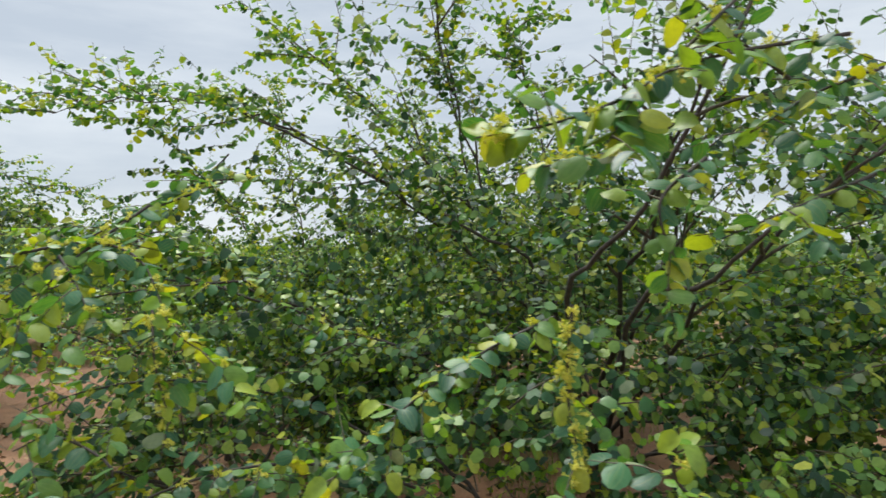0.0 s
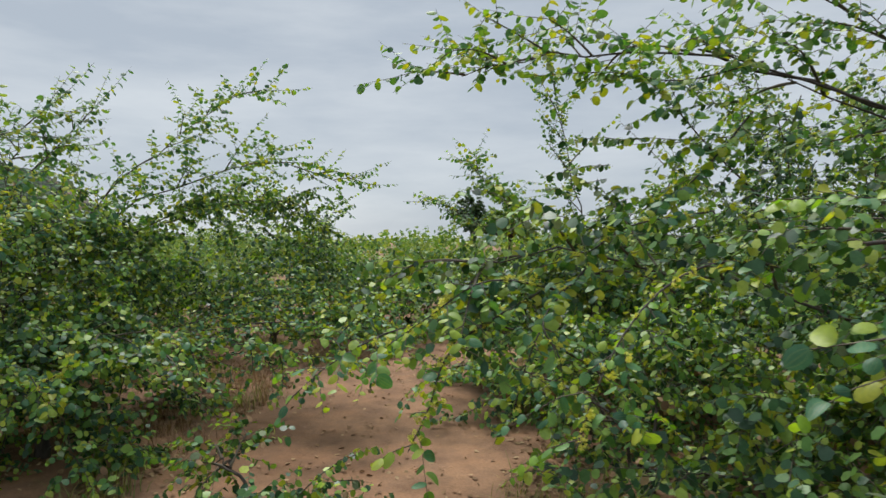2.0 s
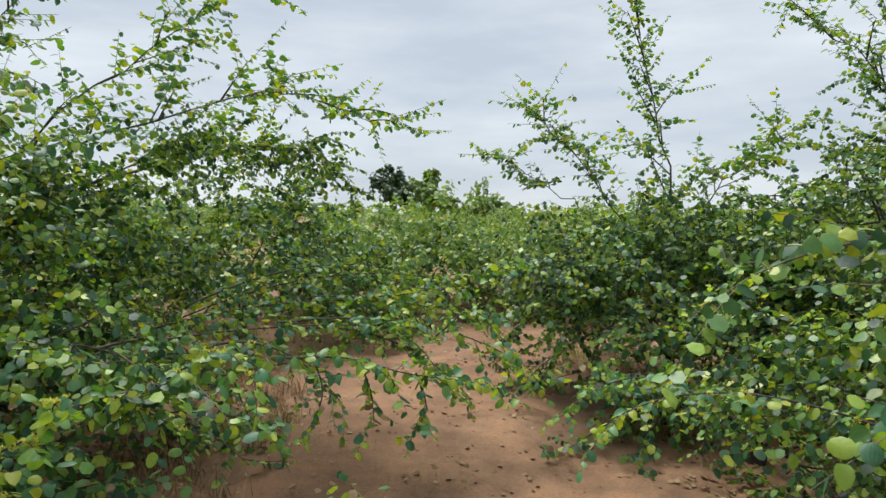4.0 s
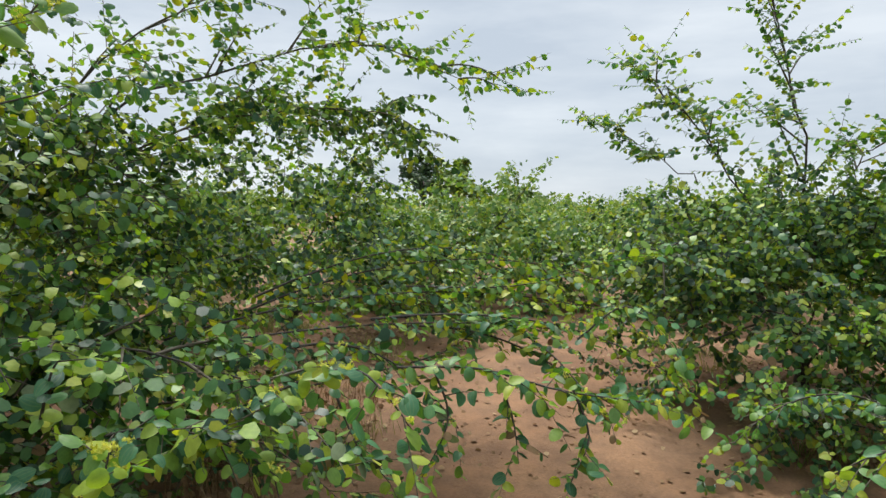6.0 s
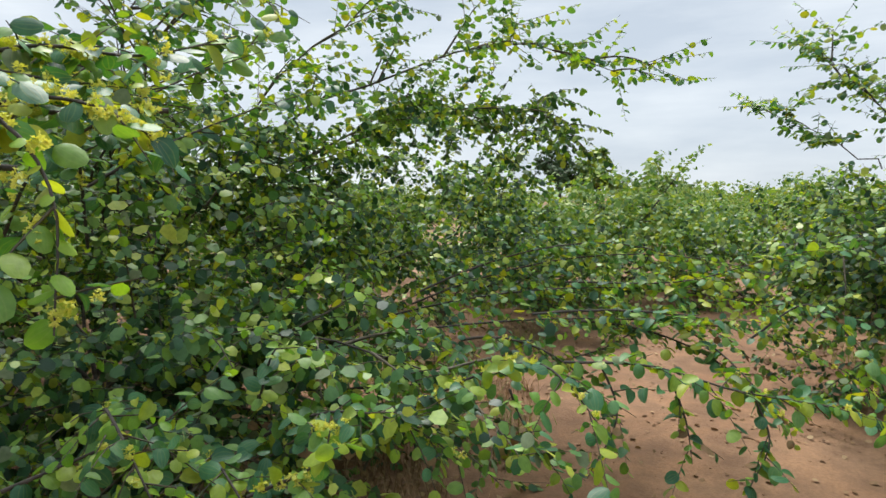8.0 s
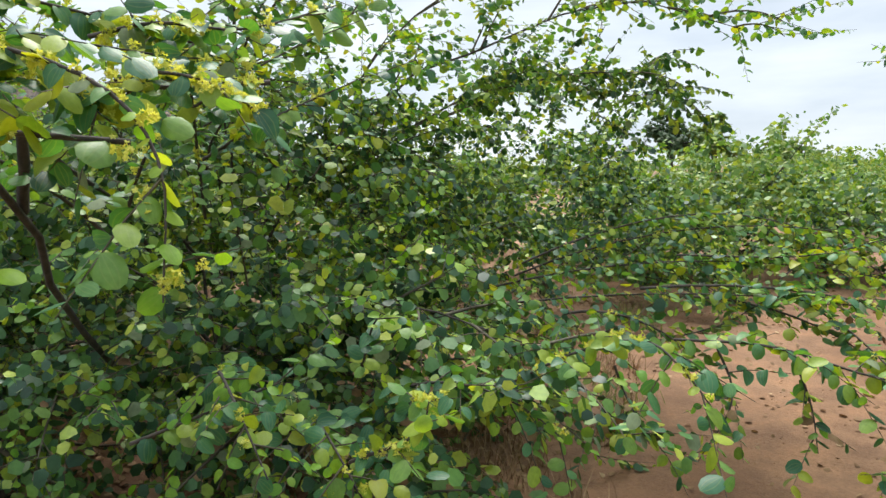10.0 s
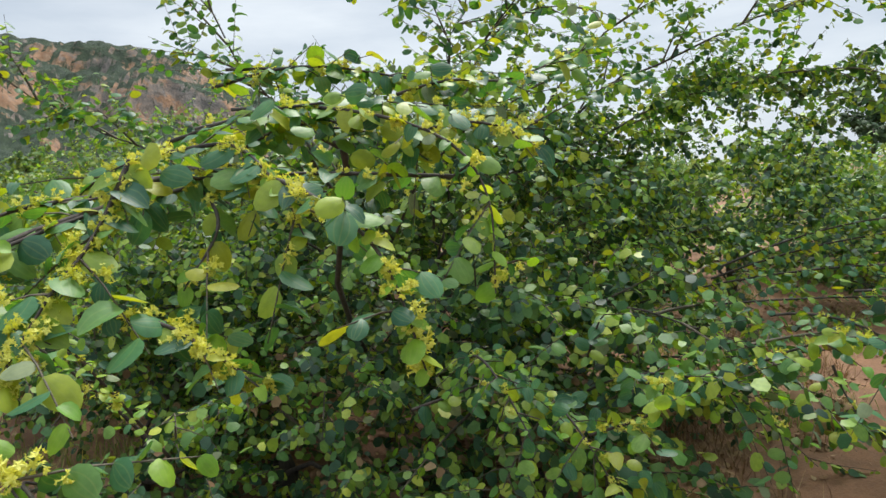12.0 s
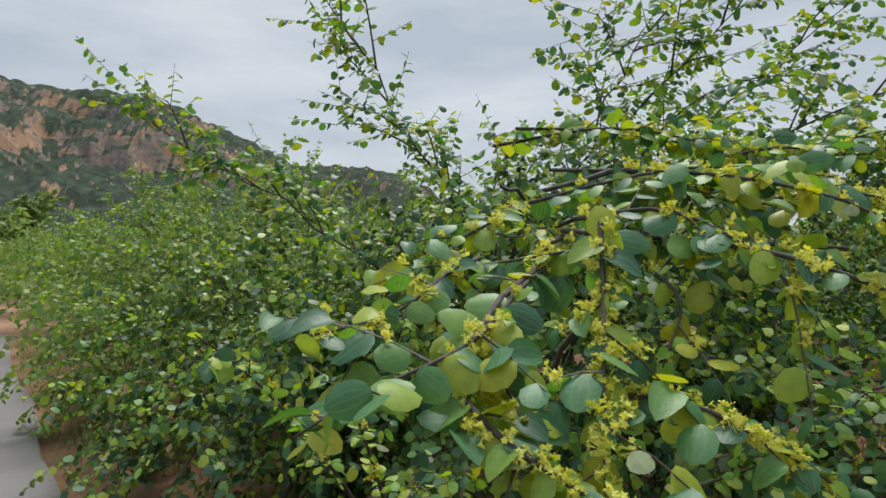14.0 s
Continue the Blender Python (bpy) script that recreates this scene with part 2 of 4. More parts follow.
SHAPES = {lod: [leaf_shape(*s, lod) for s in ((-0.3, 0.2, 0.1, 0.84), (0.4, 0.36, -0.25, 0.76), (-0.42, 0.42, 0.3, 0.88), (-0.2, 0.28, -0.1, 0.76))] for lod in (0, 1, 2)}


class Growth:
    """Collects stems and leaves of one plant."""

    def __init__(self, seed, leaf, lod):
        self.r = np.random.default_rng(seed)
        self.leaf, self.lod = leaf, lod
        self.rest = 10 ** 9
        self.gain = 1.0
        self.stems, self.pos, self.tan, self.sgn, self.age, self.big = [], [], [], [], [], []

    def curve(self, a, b, c, n):
        t = np.linspace(0, 1, n)[:, None]
        return (1 - t) ** 2 * a + 2 * t * (1 - t) * b + t * t * c

    def through_points(self, pts, n):
        """A smooth line through the given points."""
        p = np.array(pts, dtype=float)
        p = np.concatenate((2 * p[:1] - p[1:2], p, 2 * p[-1:] - p[-2:-1]))
        t = np.linspace(0, len(pts) - 1.0001, n)
        k, f = t.astype(int), (t % 1)[:, None]
        a, b, c, d = p[k], p[k + 1], p[k + 2], p[k + 3]
        return 0.5 * (2 * b + (c - a) * f + (2 * a - 5 * b + 4 * c - d) * f ** 2 + (3 * b - a - 3 * c + d) * f ** 3)

    def stem(self, pts, r0, r1, sides=4):
        self.stems.append((pts, r0, r1, sides))

    def leaves(self, pts, spacing, start=0.0, young=0.0):
        d = np.linalg.norm(np.diff(pts, axis=0), axis=1)
        s = np.concatenate(([0], np.cumsum(d)))
        n = int(s[-1] * (1 - start) / spacing)
        if n < 1:
            return
        q = s[-1] * start + (np.arange(n) + 0.6) * spacing
        k = np.clip(np.searchsorted(s, q) - 1, 0, len(d) - 1)
        f = ((q - s[k]) / np.maximum(d[k], 1e-6))[:, None]
        self.pos.append(pts[k] + (pts[k + 1] - pts[k]) * f)
        self.tan.append(unit(pts[k + 1] - pts[k]))
        self.sgn.append(np.where(np.arange(n) % 2, 1.0, -1.0))
        self.age.append(np.where(q / s[-1] > 1 - young, 1, 0))
        self.big.append(np.full(n, self.gain))

    def twigs(self, pts, count, lengths, spacing, start=0.15, droop=0.35, young=0.15):
        """Leafy twigs along a branch, to both sides."""
        r, n = self.r, len(pts)
        for i in range(count):
            t = start + (1 - start) * (i + r.uniform(0.1, 0.9)) / count
            x = min(t * (n - 1), n - 1.001)
            k = int(x)
            p = pts[k] + (pts[k + 1] - pts[k]) * (x - k)
            tan = unit(pts[k + 1] - pts[k])
            side = unit(np.cross(tan, UP) + 1e-6) * (1 if i % 2 else -1)
            way = unit(0.55 * tan + side * r.uniform(0.4, 1) + UP * r.uniform(-0.35, 0.5) + r.normal(0, 0.22, 3))
            ln = r.uniform(*lengths)
            end = p + way * ln - UP * ln * droop * r.uniform(0.2, 1)
            tw = self.curve(p, p + way * ln * 0.55, end, 4)
            tw[:, 2] = np.maximum(tw[:, 2], 0.03)
            self.stem(tw[[0, 1, 3]], 0.0028, 0.001, 3)
            self.leaves(tw, spacing * r.uniform(0.85, 1.2), 0.08, young if r.random() < 0.3 else 0)

    def branch(self, a, b, c, r0, subs, sub_len, twig_n, twig_len, spacing, start=0.3, lift=0.0, droop=0.35):
        """A bough from a over b to c, with side branches that bear twigs."""
        r = self.r
        pts = self.curve(a, b, c, 12)
        pts[1:-1] += r.normal(0, 0.02, (10, 3))
        self.stem(pts, r0 * 0.6, r0 * 0.15, 6)
        for i in range(subs):
            t = start + (1 - start) * (i + r.uniform(0.1, 0.9)) / subs
            x = min(t * 11, 10.99)
            k = int(x)
            p = pts[k] + (pts[k + 1] - pts[k]) * (x - k)
            tan = unit(pts[k + 1] - pts[k])
            side = unit(np.cross(tan, UP) + 1e-6) * (1 if i % 2 else -1)
            way = unit(0.7 * tan + side * r.uniform(0.2, 1.1) + UP * (lift + r.uniform(-0.3, 0.55)) + r.normal(0, 0.2, 3))
            ln = r.uniform(*sub_len)
            sp = self.curve(p, p + way * ln * 0.6, p + way * ln - UP * ln * r.uniform(0.0, 0.4), 7)
            sp[:, 2] = np.maximum(sp[:, 2], 0.05)
            self.stem(sp, r0 * 0.25 + 0.0035, 0.002, 4)
            self.twigs(sp, twig_n, twig_len, spacing, droop=droop)
            self.leaves(sp, spacing * 1.3, 0.4, 0.1)
        self.twigs(pts, max(4, subs), twig_len, spacing, start=0.45, droop=droop)

    def body(self, height, spread, count, lengths, spacing, hollow=0.42, clump=-0.02, stems=True):
        """Leafy twigs all through the outer part of a lumpy dome, with gaps."""
        r = self.r
        shift = Vector(r.uniform(-50, 50, 3))
        for i in range(count):
            az, s = r.uniform(0, 2 * math.pi), r.uniform(0, 1)
            c = math.sqrt(1 - s * s)
            d = np.array((math.cos(az) * c, math.sin(az) * c, s))
            lump = 1 + 0.3 * noise.noise(Vector(d * 1.9) + shift)
            rho = (hollow + (1 - hollow) * math.sqrt(r.random())) * lump
            p = np.array((d[0] * spread * rho, d[1] * spread * rho, 0.1 + (height - 0.1) * s * rho))
            if noise.noise(Vector(p * 2.3) + shift) < clump or p[2] < 0.55 and noise.noise(Vector(p * 1.3) + shift) < 0.22:
                continue
            outer = rho > 0.86 * lump
            if r.random() < 0.16 and stems:
                ln = r.uniform(0.35, 0.7)
                way = unit(d * 0.8 + r.normal(0, 0.4, 3) + UP * 0.25)
                sp = self.curve(p, p + way * ln * 0.6, p + way * ln - UP * ln * r.uniform(0.1, 0.55), 6)
                sp[:, 2] = np.maximum(sp[:, 2], 0.05)
                self.stem(sp, 0.0045, 0.0015, 4)
                self.twigs(sp, 7, (0.08, 0.24), spacing, young=0.5 if outer else 0.1)
                self.leaves(sp, spacing, 0.2, 0.35)
                continue
            ln = r.uniform(*lengths)
            way = unit(d * 0.7 + r.normal(0, 0.6, 3) + UP * 0.1)
            end = p + way * ln - UP * ln * r.uniform(0, 0.5)
            tw = self.curve(p, p + way * ln * 0.55, end, 4)
            tw[:, 2] = np.maximum(tw[:, 2], 0.04)
            if stems:
                self.stem(tw[[0, 1, 3]], 0.0026, 0.001, 3)
            self.leaves(tw, spacing * r.uniform(0.85, 1.2), 0.0, r.uniform(0.3, 1) if r.random() < (0.3 if outer else 0.04) else 0)

    def hang(self):
        """Stacked arrays of leaf places and axes."""
        r = self.r
        pos, tan, sgn, age = np.concatenate(self.pos), np.concatenate(self.tan), np.concatenate(self.sgn)[:, None], np.concatenate(self.age)
        n = len(pos)
        side = unit(np.cross(tan, UP) + 1e-6) * sgn
        a = unit(0.35 * tan + side + r.normal(0, 0.4, (n, 3)) - UP * r.uniform(0.0, 1.0, (n, 1)) * np.where(np.arange(n) >= self.rest, 0.45, 1.0)[:, None])
        out = unit(pos * np.array((1.0, 1.0, 0.0)) + 1e-6)
        nrm = 0.8 * UP + 0.4 * out + 0.15 * side + r.normal(0, 0.36, (n, 3))
        nrm = unit(nrm - a * (nrm * a).sum(1, keepdims=True))
        return pos, a, nrm, np.cross(a, nrm), age, self.leaf * np.concatenate(self.big) * r.uniform(0.62, 1.22, n) * np.where(age > 0, 0.72, 1.0)

    def leaf_mesh(self, name, mats, keep=None, pale=0.03):
        pos, a, nrm, side, age, size = self.hung
        pick = np.arange(len(pos)) if keep is None else keep
        which = self.r.integers(0, 4, len(pick))
        vs, fs, ms, base, blade = [], [], [], 0, []
        for w in range(4):
            i = pick[which == w]
            if not len(i):
                continue
            v, f = SHAPES[self.lod][w]
            s = size[i][:, None, None]
            co = pos[i][:, None] + s * (v[None, :, 0:1] * side[i][:, None] + v[None, :, 1:2] * a[i][:, None] + v[None, :, 2:3] * nrm[i][:, None])
            vs.append(co.reshape(-1, 3))
            blade.append(np.tile(v, (len(i), 1)))
            fs.append((f[None] + (np.arange(len(i)) * len(v))[:, None, None] + base).reshape(-1, 3))
            base += len(i) * len(v)
            mat = np.where(age[i] > 0, 1, np.where(self.r.random(len(i)) < pale, 2, np.where((pos[i][:, 2] < 0.7) & (self.r.random(len(i)) < 0.05), 3, 0))) if len(mats) > 3 else np.zeros(len(i), int)
            ms.append(np.repeat(mat, len(f)))
        me = tri_mesh(name, np.concatenate(vs), np.concatenate(fs), mats, np.concatenate(ms))
        if self.lod == 2:
            blade_coordinates(me, np.concatenate(blade))
        return me

    def stem_mesh(self, name, stems, mat):
        vs, fs, base = [], [], 0
        for pts, r0, r1, k in stems:
            n = len(pts)
            tan = unit(np.gradient(pts, axis=0))
            e1 = unit(np.cross(tan, np.array((0.31, 0.77, 0.55))))
            e2 = np.cross(tan, e1)
            ang = np.arange(k) * 2 * math.pi / k
            rad = np.linspace(r0, r1, n)[:, None, None]
            ring = pts[:, None] + rad * (np.cos(ang)[None, :, None] * e1[:, None] + np.sin(ang)[None, :, None] * e2[:, None])
            vs.append(ring.reshape(-1, 3))
            i, j = np.meshgrid(np.arange(n - 1), np.arange(k), indexing="ij")
            p, q = (i * k + j).ravel(), (i * k + (j + 1) % k).ravel()
            fs.append(np.concatenate((np.stack((p, q, q + k), 1), np.stack((p, q + k, p + k), 1))) + base)
            base += n * k
        return tri_mesh(name, np.concatenate(vs), np.concatenate(fs), [mat])


FLOWERS = []


def flower_mesh(seed):
    """A tight cluster of small five-pointed flowers."""
    r = np.random.default_rng(seed)
    vs, fs = [np.zeros(3)], []
    for k in range(15):
        c = r.normal(0, 0.0068, 3)
        nrm = unit(c + r.normal(0, 0.006, 3) + UP * 0.004)
        e1 = unit(np.cross(nrm, np.array((0.3, 0.8, 0.5))))
        e2 = np.cross(nrm, e1)
        b, R = len(vs), r.uniform(0.0042, 0.006)
        vs.append(c + nrm * 0.0005)
        for q in range(10):
            an, rr = q * math.pi / 5, R if q % 2 == 0 else R * 0.62
            vs.append(c + rr * (math.cos(an) * e1 + math.sin(an) * e2) + nrm * (0.0018 if q % 2 == 0 else 0))
        fs += [(b, b + 1 + q, b + 1 + (q + 1) % 10) for q in range(10)] + [(0, b, b + 2)]
    return tri_mesh("blossom", np.array(vs), np.array(fs), [FLOWER], smooth=False)


def grow_heroes(g, o, heroes, upper, twig_n, spacing):
    """The named boughs of a shrub: the upper ones open and lifted, the lower ones drooping."""
    for a, b, c, r0, sn, sl, tl in heroes:
        high = c[2] > 1.9
        if high != upper:
            continue
        g.gain = 1.06 if high else 1.0
        g.branch(np.array(a) - o, np.array(b) - o, np.array(c) - o, r0, sn, sl, 6 if high else twig_n, (tl[0], tl[1] * (1.25 if high else 1)), spacing * (1.3 if high else 1), start=0.2,
                 lift=0.25 if high else 0.0, droop=-0.1 if high else 0.35)
        g.gain = 1.0


def shrub(base, height, spread, seed, limbs=12, subs=9, twig_n=9, leaf=0.046, spacing=0.0235, lod=1, heroes=(), sprays=(), whips=0, low=0.1,
          label="dense green jujube shrub with arching leafy branches on red earth", loose=0, flowers=0, skip=None, fill=2200, stems=True, fill_len=(0.18, 0.42), tufts=(), leaf_mats=None, shoots=(), boughs=()):
    """A many-stemmed shrub. heroes: boughs given as (a, b, c, r0, subs, sub_len, twig_len), in the world; shoots: long shoots as listed above; boughs: bare stems through points; sprays: open shoots (a, b, c, twigs, twig_len, young)
    whose leaves stand apart; skip: directions (from, to) in degrees that stay bare of limbs."""
    g = Growth(seed, leaf, lod)
    r = g.r
    o = np.array((*base, 0.0))
    root = thing("jujube_shrub", (*base, 0), label, "shrub", "jujube shrubs of the grove")
    fork = np.array((0, 0, 0.18 * height))
    trunk = [(np.array(((0, 0, -0.08), (0.02, 0.01, 0.1 * height), tuple(fork))), 0.06, 0.045, 8)]
    for i in range(limbs):
        az = 2 * math.pi * (i * 0.382 + r.uniform(-0.04, 0.04))
        if skip and skip[0] < math.degrees(az) % 360 < skip[1]:
            continue
        el = math.asin(low + (0.97 - low) * ((i * 0.618) % 1))
        rr = spread * r.uniform(0.8, 1.05) * math.cos(el * 0.85)
        end = np.array((rr * math.cos(az), rr * math.sin(az), height * max(0.08, math.sin(el) - 0.08) * r.uniform(0.85, 1.0)))
        mid = np.array((end[0] * 0.42, end[1] * 0.42, min(height, end[2] + 0.3 * height * math.cos(el))))
        g.branch(fork * r.uniform(0.4, 1), mid, end, 0.022, subs, (0.3 * spread, 0.6 * spread), twig_n, (0.16, 0.4), spacing)
    g.body(height, spread, fill, fill_len, spacing, stems=stems)
    for x, y, z, rad, count in tufts:
        for i in range(count):
            d = unit(r.normal(0, 1, 3))
            p = np.array((x, y, z)) - o + d * rad * r.random() ** 0.4 * np.array((1, 1, 0.6))
            way = unit(d * 0.5 + r.normal(0, 0.4, 3) + np.array((p[0], p[1], 0.3)) * 0.2)
            tw = g.curve(p, p + way * 0.2, p + way * 0.36 - UP * r.uniform(0, 0.1), 4)
            g.stem(tw[[0, 1, 3]], 0.003, 0.001, 3)
            g.leaves(tw, spacing * 1.2, 0.0, 0.5 if r.random() < 0.2 else 0)
    grow_heroes(g, o, heroes, False, twig_n, spacing)
    for k in range(whips):
        az, q = r.uniform(0, 6.283), r.uniform(0.1, 0.7) * spread
        a = np.array((q * math.cos(az), q * math.sin(az), height * 0.7))
        c = a + np.array((math.cos(az) * r.uniform(0.1, 0.7), math.sin(az) * r.uniform(0.1, 0.7), r.uniform(0.5, 0.95)))
        pts = g.curve(a, (a + c) / 2 + UP * 0.2, c, 8)
        g.stem(pts, 0.007, 0.0015, 4)
        g.twigs(pts, 12, (0.12, 0.4), spacing * 1.25, start=0.2, droop=0.1, young=0.3)
        g.leaves(pts, spacing * 1.5, 0.3, 0.2)
    for line in boughs:
        pts = g.through_points(line, 14) - o
        pts[1:-1] += r.normal(0, 0.007, (12, 3))
        g.stem(pts, 0.013, 0.005, 6)
    rest = sum(len(p) for p in g.pos)
    grow_heroes(g, o, heroes, True, twig_n, spacing)
    knots = []
    for line, tn, bloom, tip, gain in shoots:
        pts = g.through_points(line, 16) - o
        g.gain = gain * 1.1
        g.stem(pts, 0.0052, 0.0014, 6)
        n0 = len(g.pos)
        if tn:
            g.twigs(pts, tn, (0.07, 0.24), spacing * 1.2, start=0.08, droop=0.3, young=0.3 if tip else 0.0)
        g.leaves(pts, spacing * 0.95, 0.02, tip)
        nodes = np.concatenate([g.pos[-1]] * 2 + [p[:2] for p in g.pos[n0:-1]])
        knots.append(nodes[r.permutation(len(nodes))[:bloom]])
    g.gain = 1.0
    for a, b, c, tn, tl, young, *bloom in sprays:
        pts = g.curve(np.array(a) - o, np.array(b) - o, np.array(c) - o, 12)
        g.stem(pts, 0.0065, 0.002, 6)
        n0 = len(g.pos)
        g.twigs(pts, tn, tl, spacing * 1.25, start=0.12, droop=0.5, young=young)
        g.leaves(pts, spacing * 1.2, 0.1, young)
        nodes = np.concatenate([g.pos[-1]] * 3 + [p[:2] for p in g.pos[n0:-1]])
        knots.append(nodes[r.permutation(len(nodes))[:bloom[0] if bloom else flowers // max(1, len(sprays))]])
    g.rest = rest
    g.hung = g.hang()
    n = len(g.hung[0])
    g.hung[5][rest:] *= 0.98
    near = np.arange(rest, n)
    if loose and len(near):
        near = r.permutation(near)[:loose]
    else:
        near = near[:0]
    keep = np.setdiff1d(np.arange(n), near)
    part("trunk", g.stem_mesh("trunk", trunk, BARK), root, "dark rough trunk")
    if lod:
        for st in g.stems:
            if st[3] == 6:
                part("branch", g.stem_mesh("branch", [st], BARK), root)
        part("twig_mass", g.stem_mesh("twig_mass", [s for s in g.stems if s[3] < 6], TWIG), root, "fine brown twigs", "stuff")
    else:
        part("twig_mass", g.stem_mesh("twig_mass", [s for s in g.stems if s[3] > 3], BARK), root, "thin dark branches", "stuff")
    part("foliage", g.leaf_mesh("foliage", leaf_mats or [LEAF, YOUNG, PALE, DRY], keep[keep < rest]), root, "small rounded glossy green leaves", "stuff")
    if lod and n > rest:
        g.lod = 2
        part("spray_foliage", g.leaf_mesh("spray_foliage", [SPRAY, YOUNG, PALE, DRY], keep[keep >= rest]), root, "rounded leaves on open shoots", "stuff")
    if len(near):
        pos, a, nrm, side, age, size = g.hung
        for i in near:
            w = int(r.integers(0, 4))
            kind = 1 if age[i] else (2 if r.random() < 0.015 else 0)
            ob = part("leaf", LOOSE[kind][w], root)
            m = Matrix((side[i], a[i], nrm[i])).transposed().to_4x4()
            ob.matrix_basis = Matrix.Translation(pos[i]) @ m @ Matrix.Scale(float(size[i]), 4)
    if knots and sum(len(k) for k in knots):
        pts = np.concatenate(knots)
        for i in range(len(pts)):
            ob = part("blossom", FLOWERS[int(r.integers(0, len(FLOWERS)))], root)
            ob.matrix_basis = Matrix.Translation(pts[i] + r.normal(0, 0.009, 3)) @ Euler(r.uniform(0, 6.28, 3)).to_matrix().to_4x4() @ Matrix.Scale(float(r.uniform(0.7, 1.3)), 4)
    return root


def leaf_plate(shape, mat):
    me = tri_mesh("leaf", *shape, [mat])
    blade_coordinates(me, shape[0])
    return me


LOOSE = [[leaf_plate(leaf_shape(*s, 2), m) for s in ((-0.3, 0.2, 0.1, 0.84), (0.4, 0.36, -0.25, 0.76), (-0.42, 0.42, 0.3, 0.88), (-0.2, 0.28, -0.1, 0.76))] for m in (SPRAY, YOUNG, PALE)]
FLOWERS += [flower_mesh(s) for s in range(4)]

# ---- ground, road, hill ----
# edge of the road towards the grove, from behind the walker to the far bend
EDGE = [(14, -5.5), (4, -3.0), (-1, -1.4), (-4.6, 0.9), (-6.6, 2.5), (-8.4, 3.55), (-10.9, 4.4), (-15.7, 5.9), (-21, 7.5), (-30, 9.9), (-36, 10.2), (-43, 7.5), (-52, 0)]


def ground_height(x, y):
    f = lambda a, b: math.sin(a) * math.cos(b)
    return 0.025 * f(x * 1.1 + 0.3, y * 0.9) + 0.012 * f(x * 3.1, y * 2.7 + 1) + 0.006 * f(x * 9.1 + y * 3, y * 7.7)


def build_ground():
    near = np.arange(-16, 14.01, 0.16)
    far = np.array((20, 30, 45, 70, 110, 180, 300, 600, 1200, 2500))
    xs = np.concatenate((-far[::-1] - 10, near, far))
    ys = np.concatenate((-far[::-1], np.arange(-8, 22.01, 0.16), far + 10))
    nx, ny = len(xs), len(ys)
    v = np.array([(x, y, ground_height(x, y) if abs(x) < 19 and abs(y) < 25 else 0.0) for y in ys for x in xs])
    i, j = np.meshgrid(np.arange(nx - 1), np.arange(ny - 1), indexing="xy")
    p = (j * nx + i).ravel()
    t = np.concatenate((np.stack((p, p + 1, p + nx + 1), 1), np.stack((p, p + nx + 1, p + nx), 1)))
    ob = new("ground", tri_mesh("ground", v, t, [EARTH]))
    tagged(ob, "bare dry red-brown earth with a trodden path", "ground", kind="structure")


def build_road():
    e = np.array(EDGE, dtype=float)
    t = np.linspace(0, len(e) - 1, 120)
    pts = np.stack([np.interp(t, np.arange(len(e)), e[:, k]) for k in (0, 1)], 1)
    for _ in range(6):
        pts[1:-1] = (pts[:-2] + 2 * pts[1:-1] + pts[2:]) / 4
    tan = unit(np.gradient(pts, axis=0))
    left = np.stack((tan[:, 1] * -1, tan[:, 0]), 1) * -1
    left = np.where(((left @ np.array((-0.4, -1.0))) > 0)[:, None], left, -left)
    wob = 0.03 * np.sin(np.arange(120) * 0.7)[:, None]
    cols = [(0.0, -0.1), (0.03, 0.05), (2.0, 0.075), (3.97, 0.05), (4.0, -0.1)]
    v = np.concatenate([np.concatenate((pts + left * (d + wob * (d < 1)), np.full((120, 1), z)), 1) for d, z in cols])
    f = []
    for c in range(4):
        for k in range(119):
            a, b = c * 120 + k, (c + 1) * 120 + k
            f += [(a, b, b + 1), (a, b + 1, a + 1)]
    ob = new("road", tri_mesh("road", v, np.array(f), [CONCRETE]))
    tagged(ob, "narrow pale grey concrete country road", "road", kind="structure")


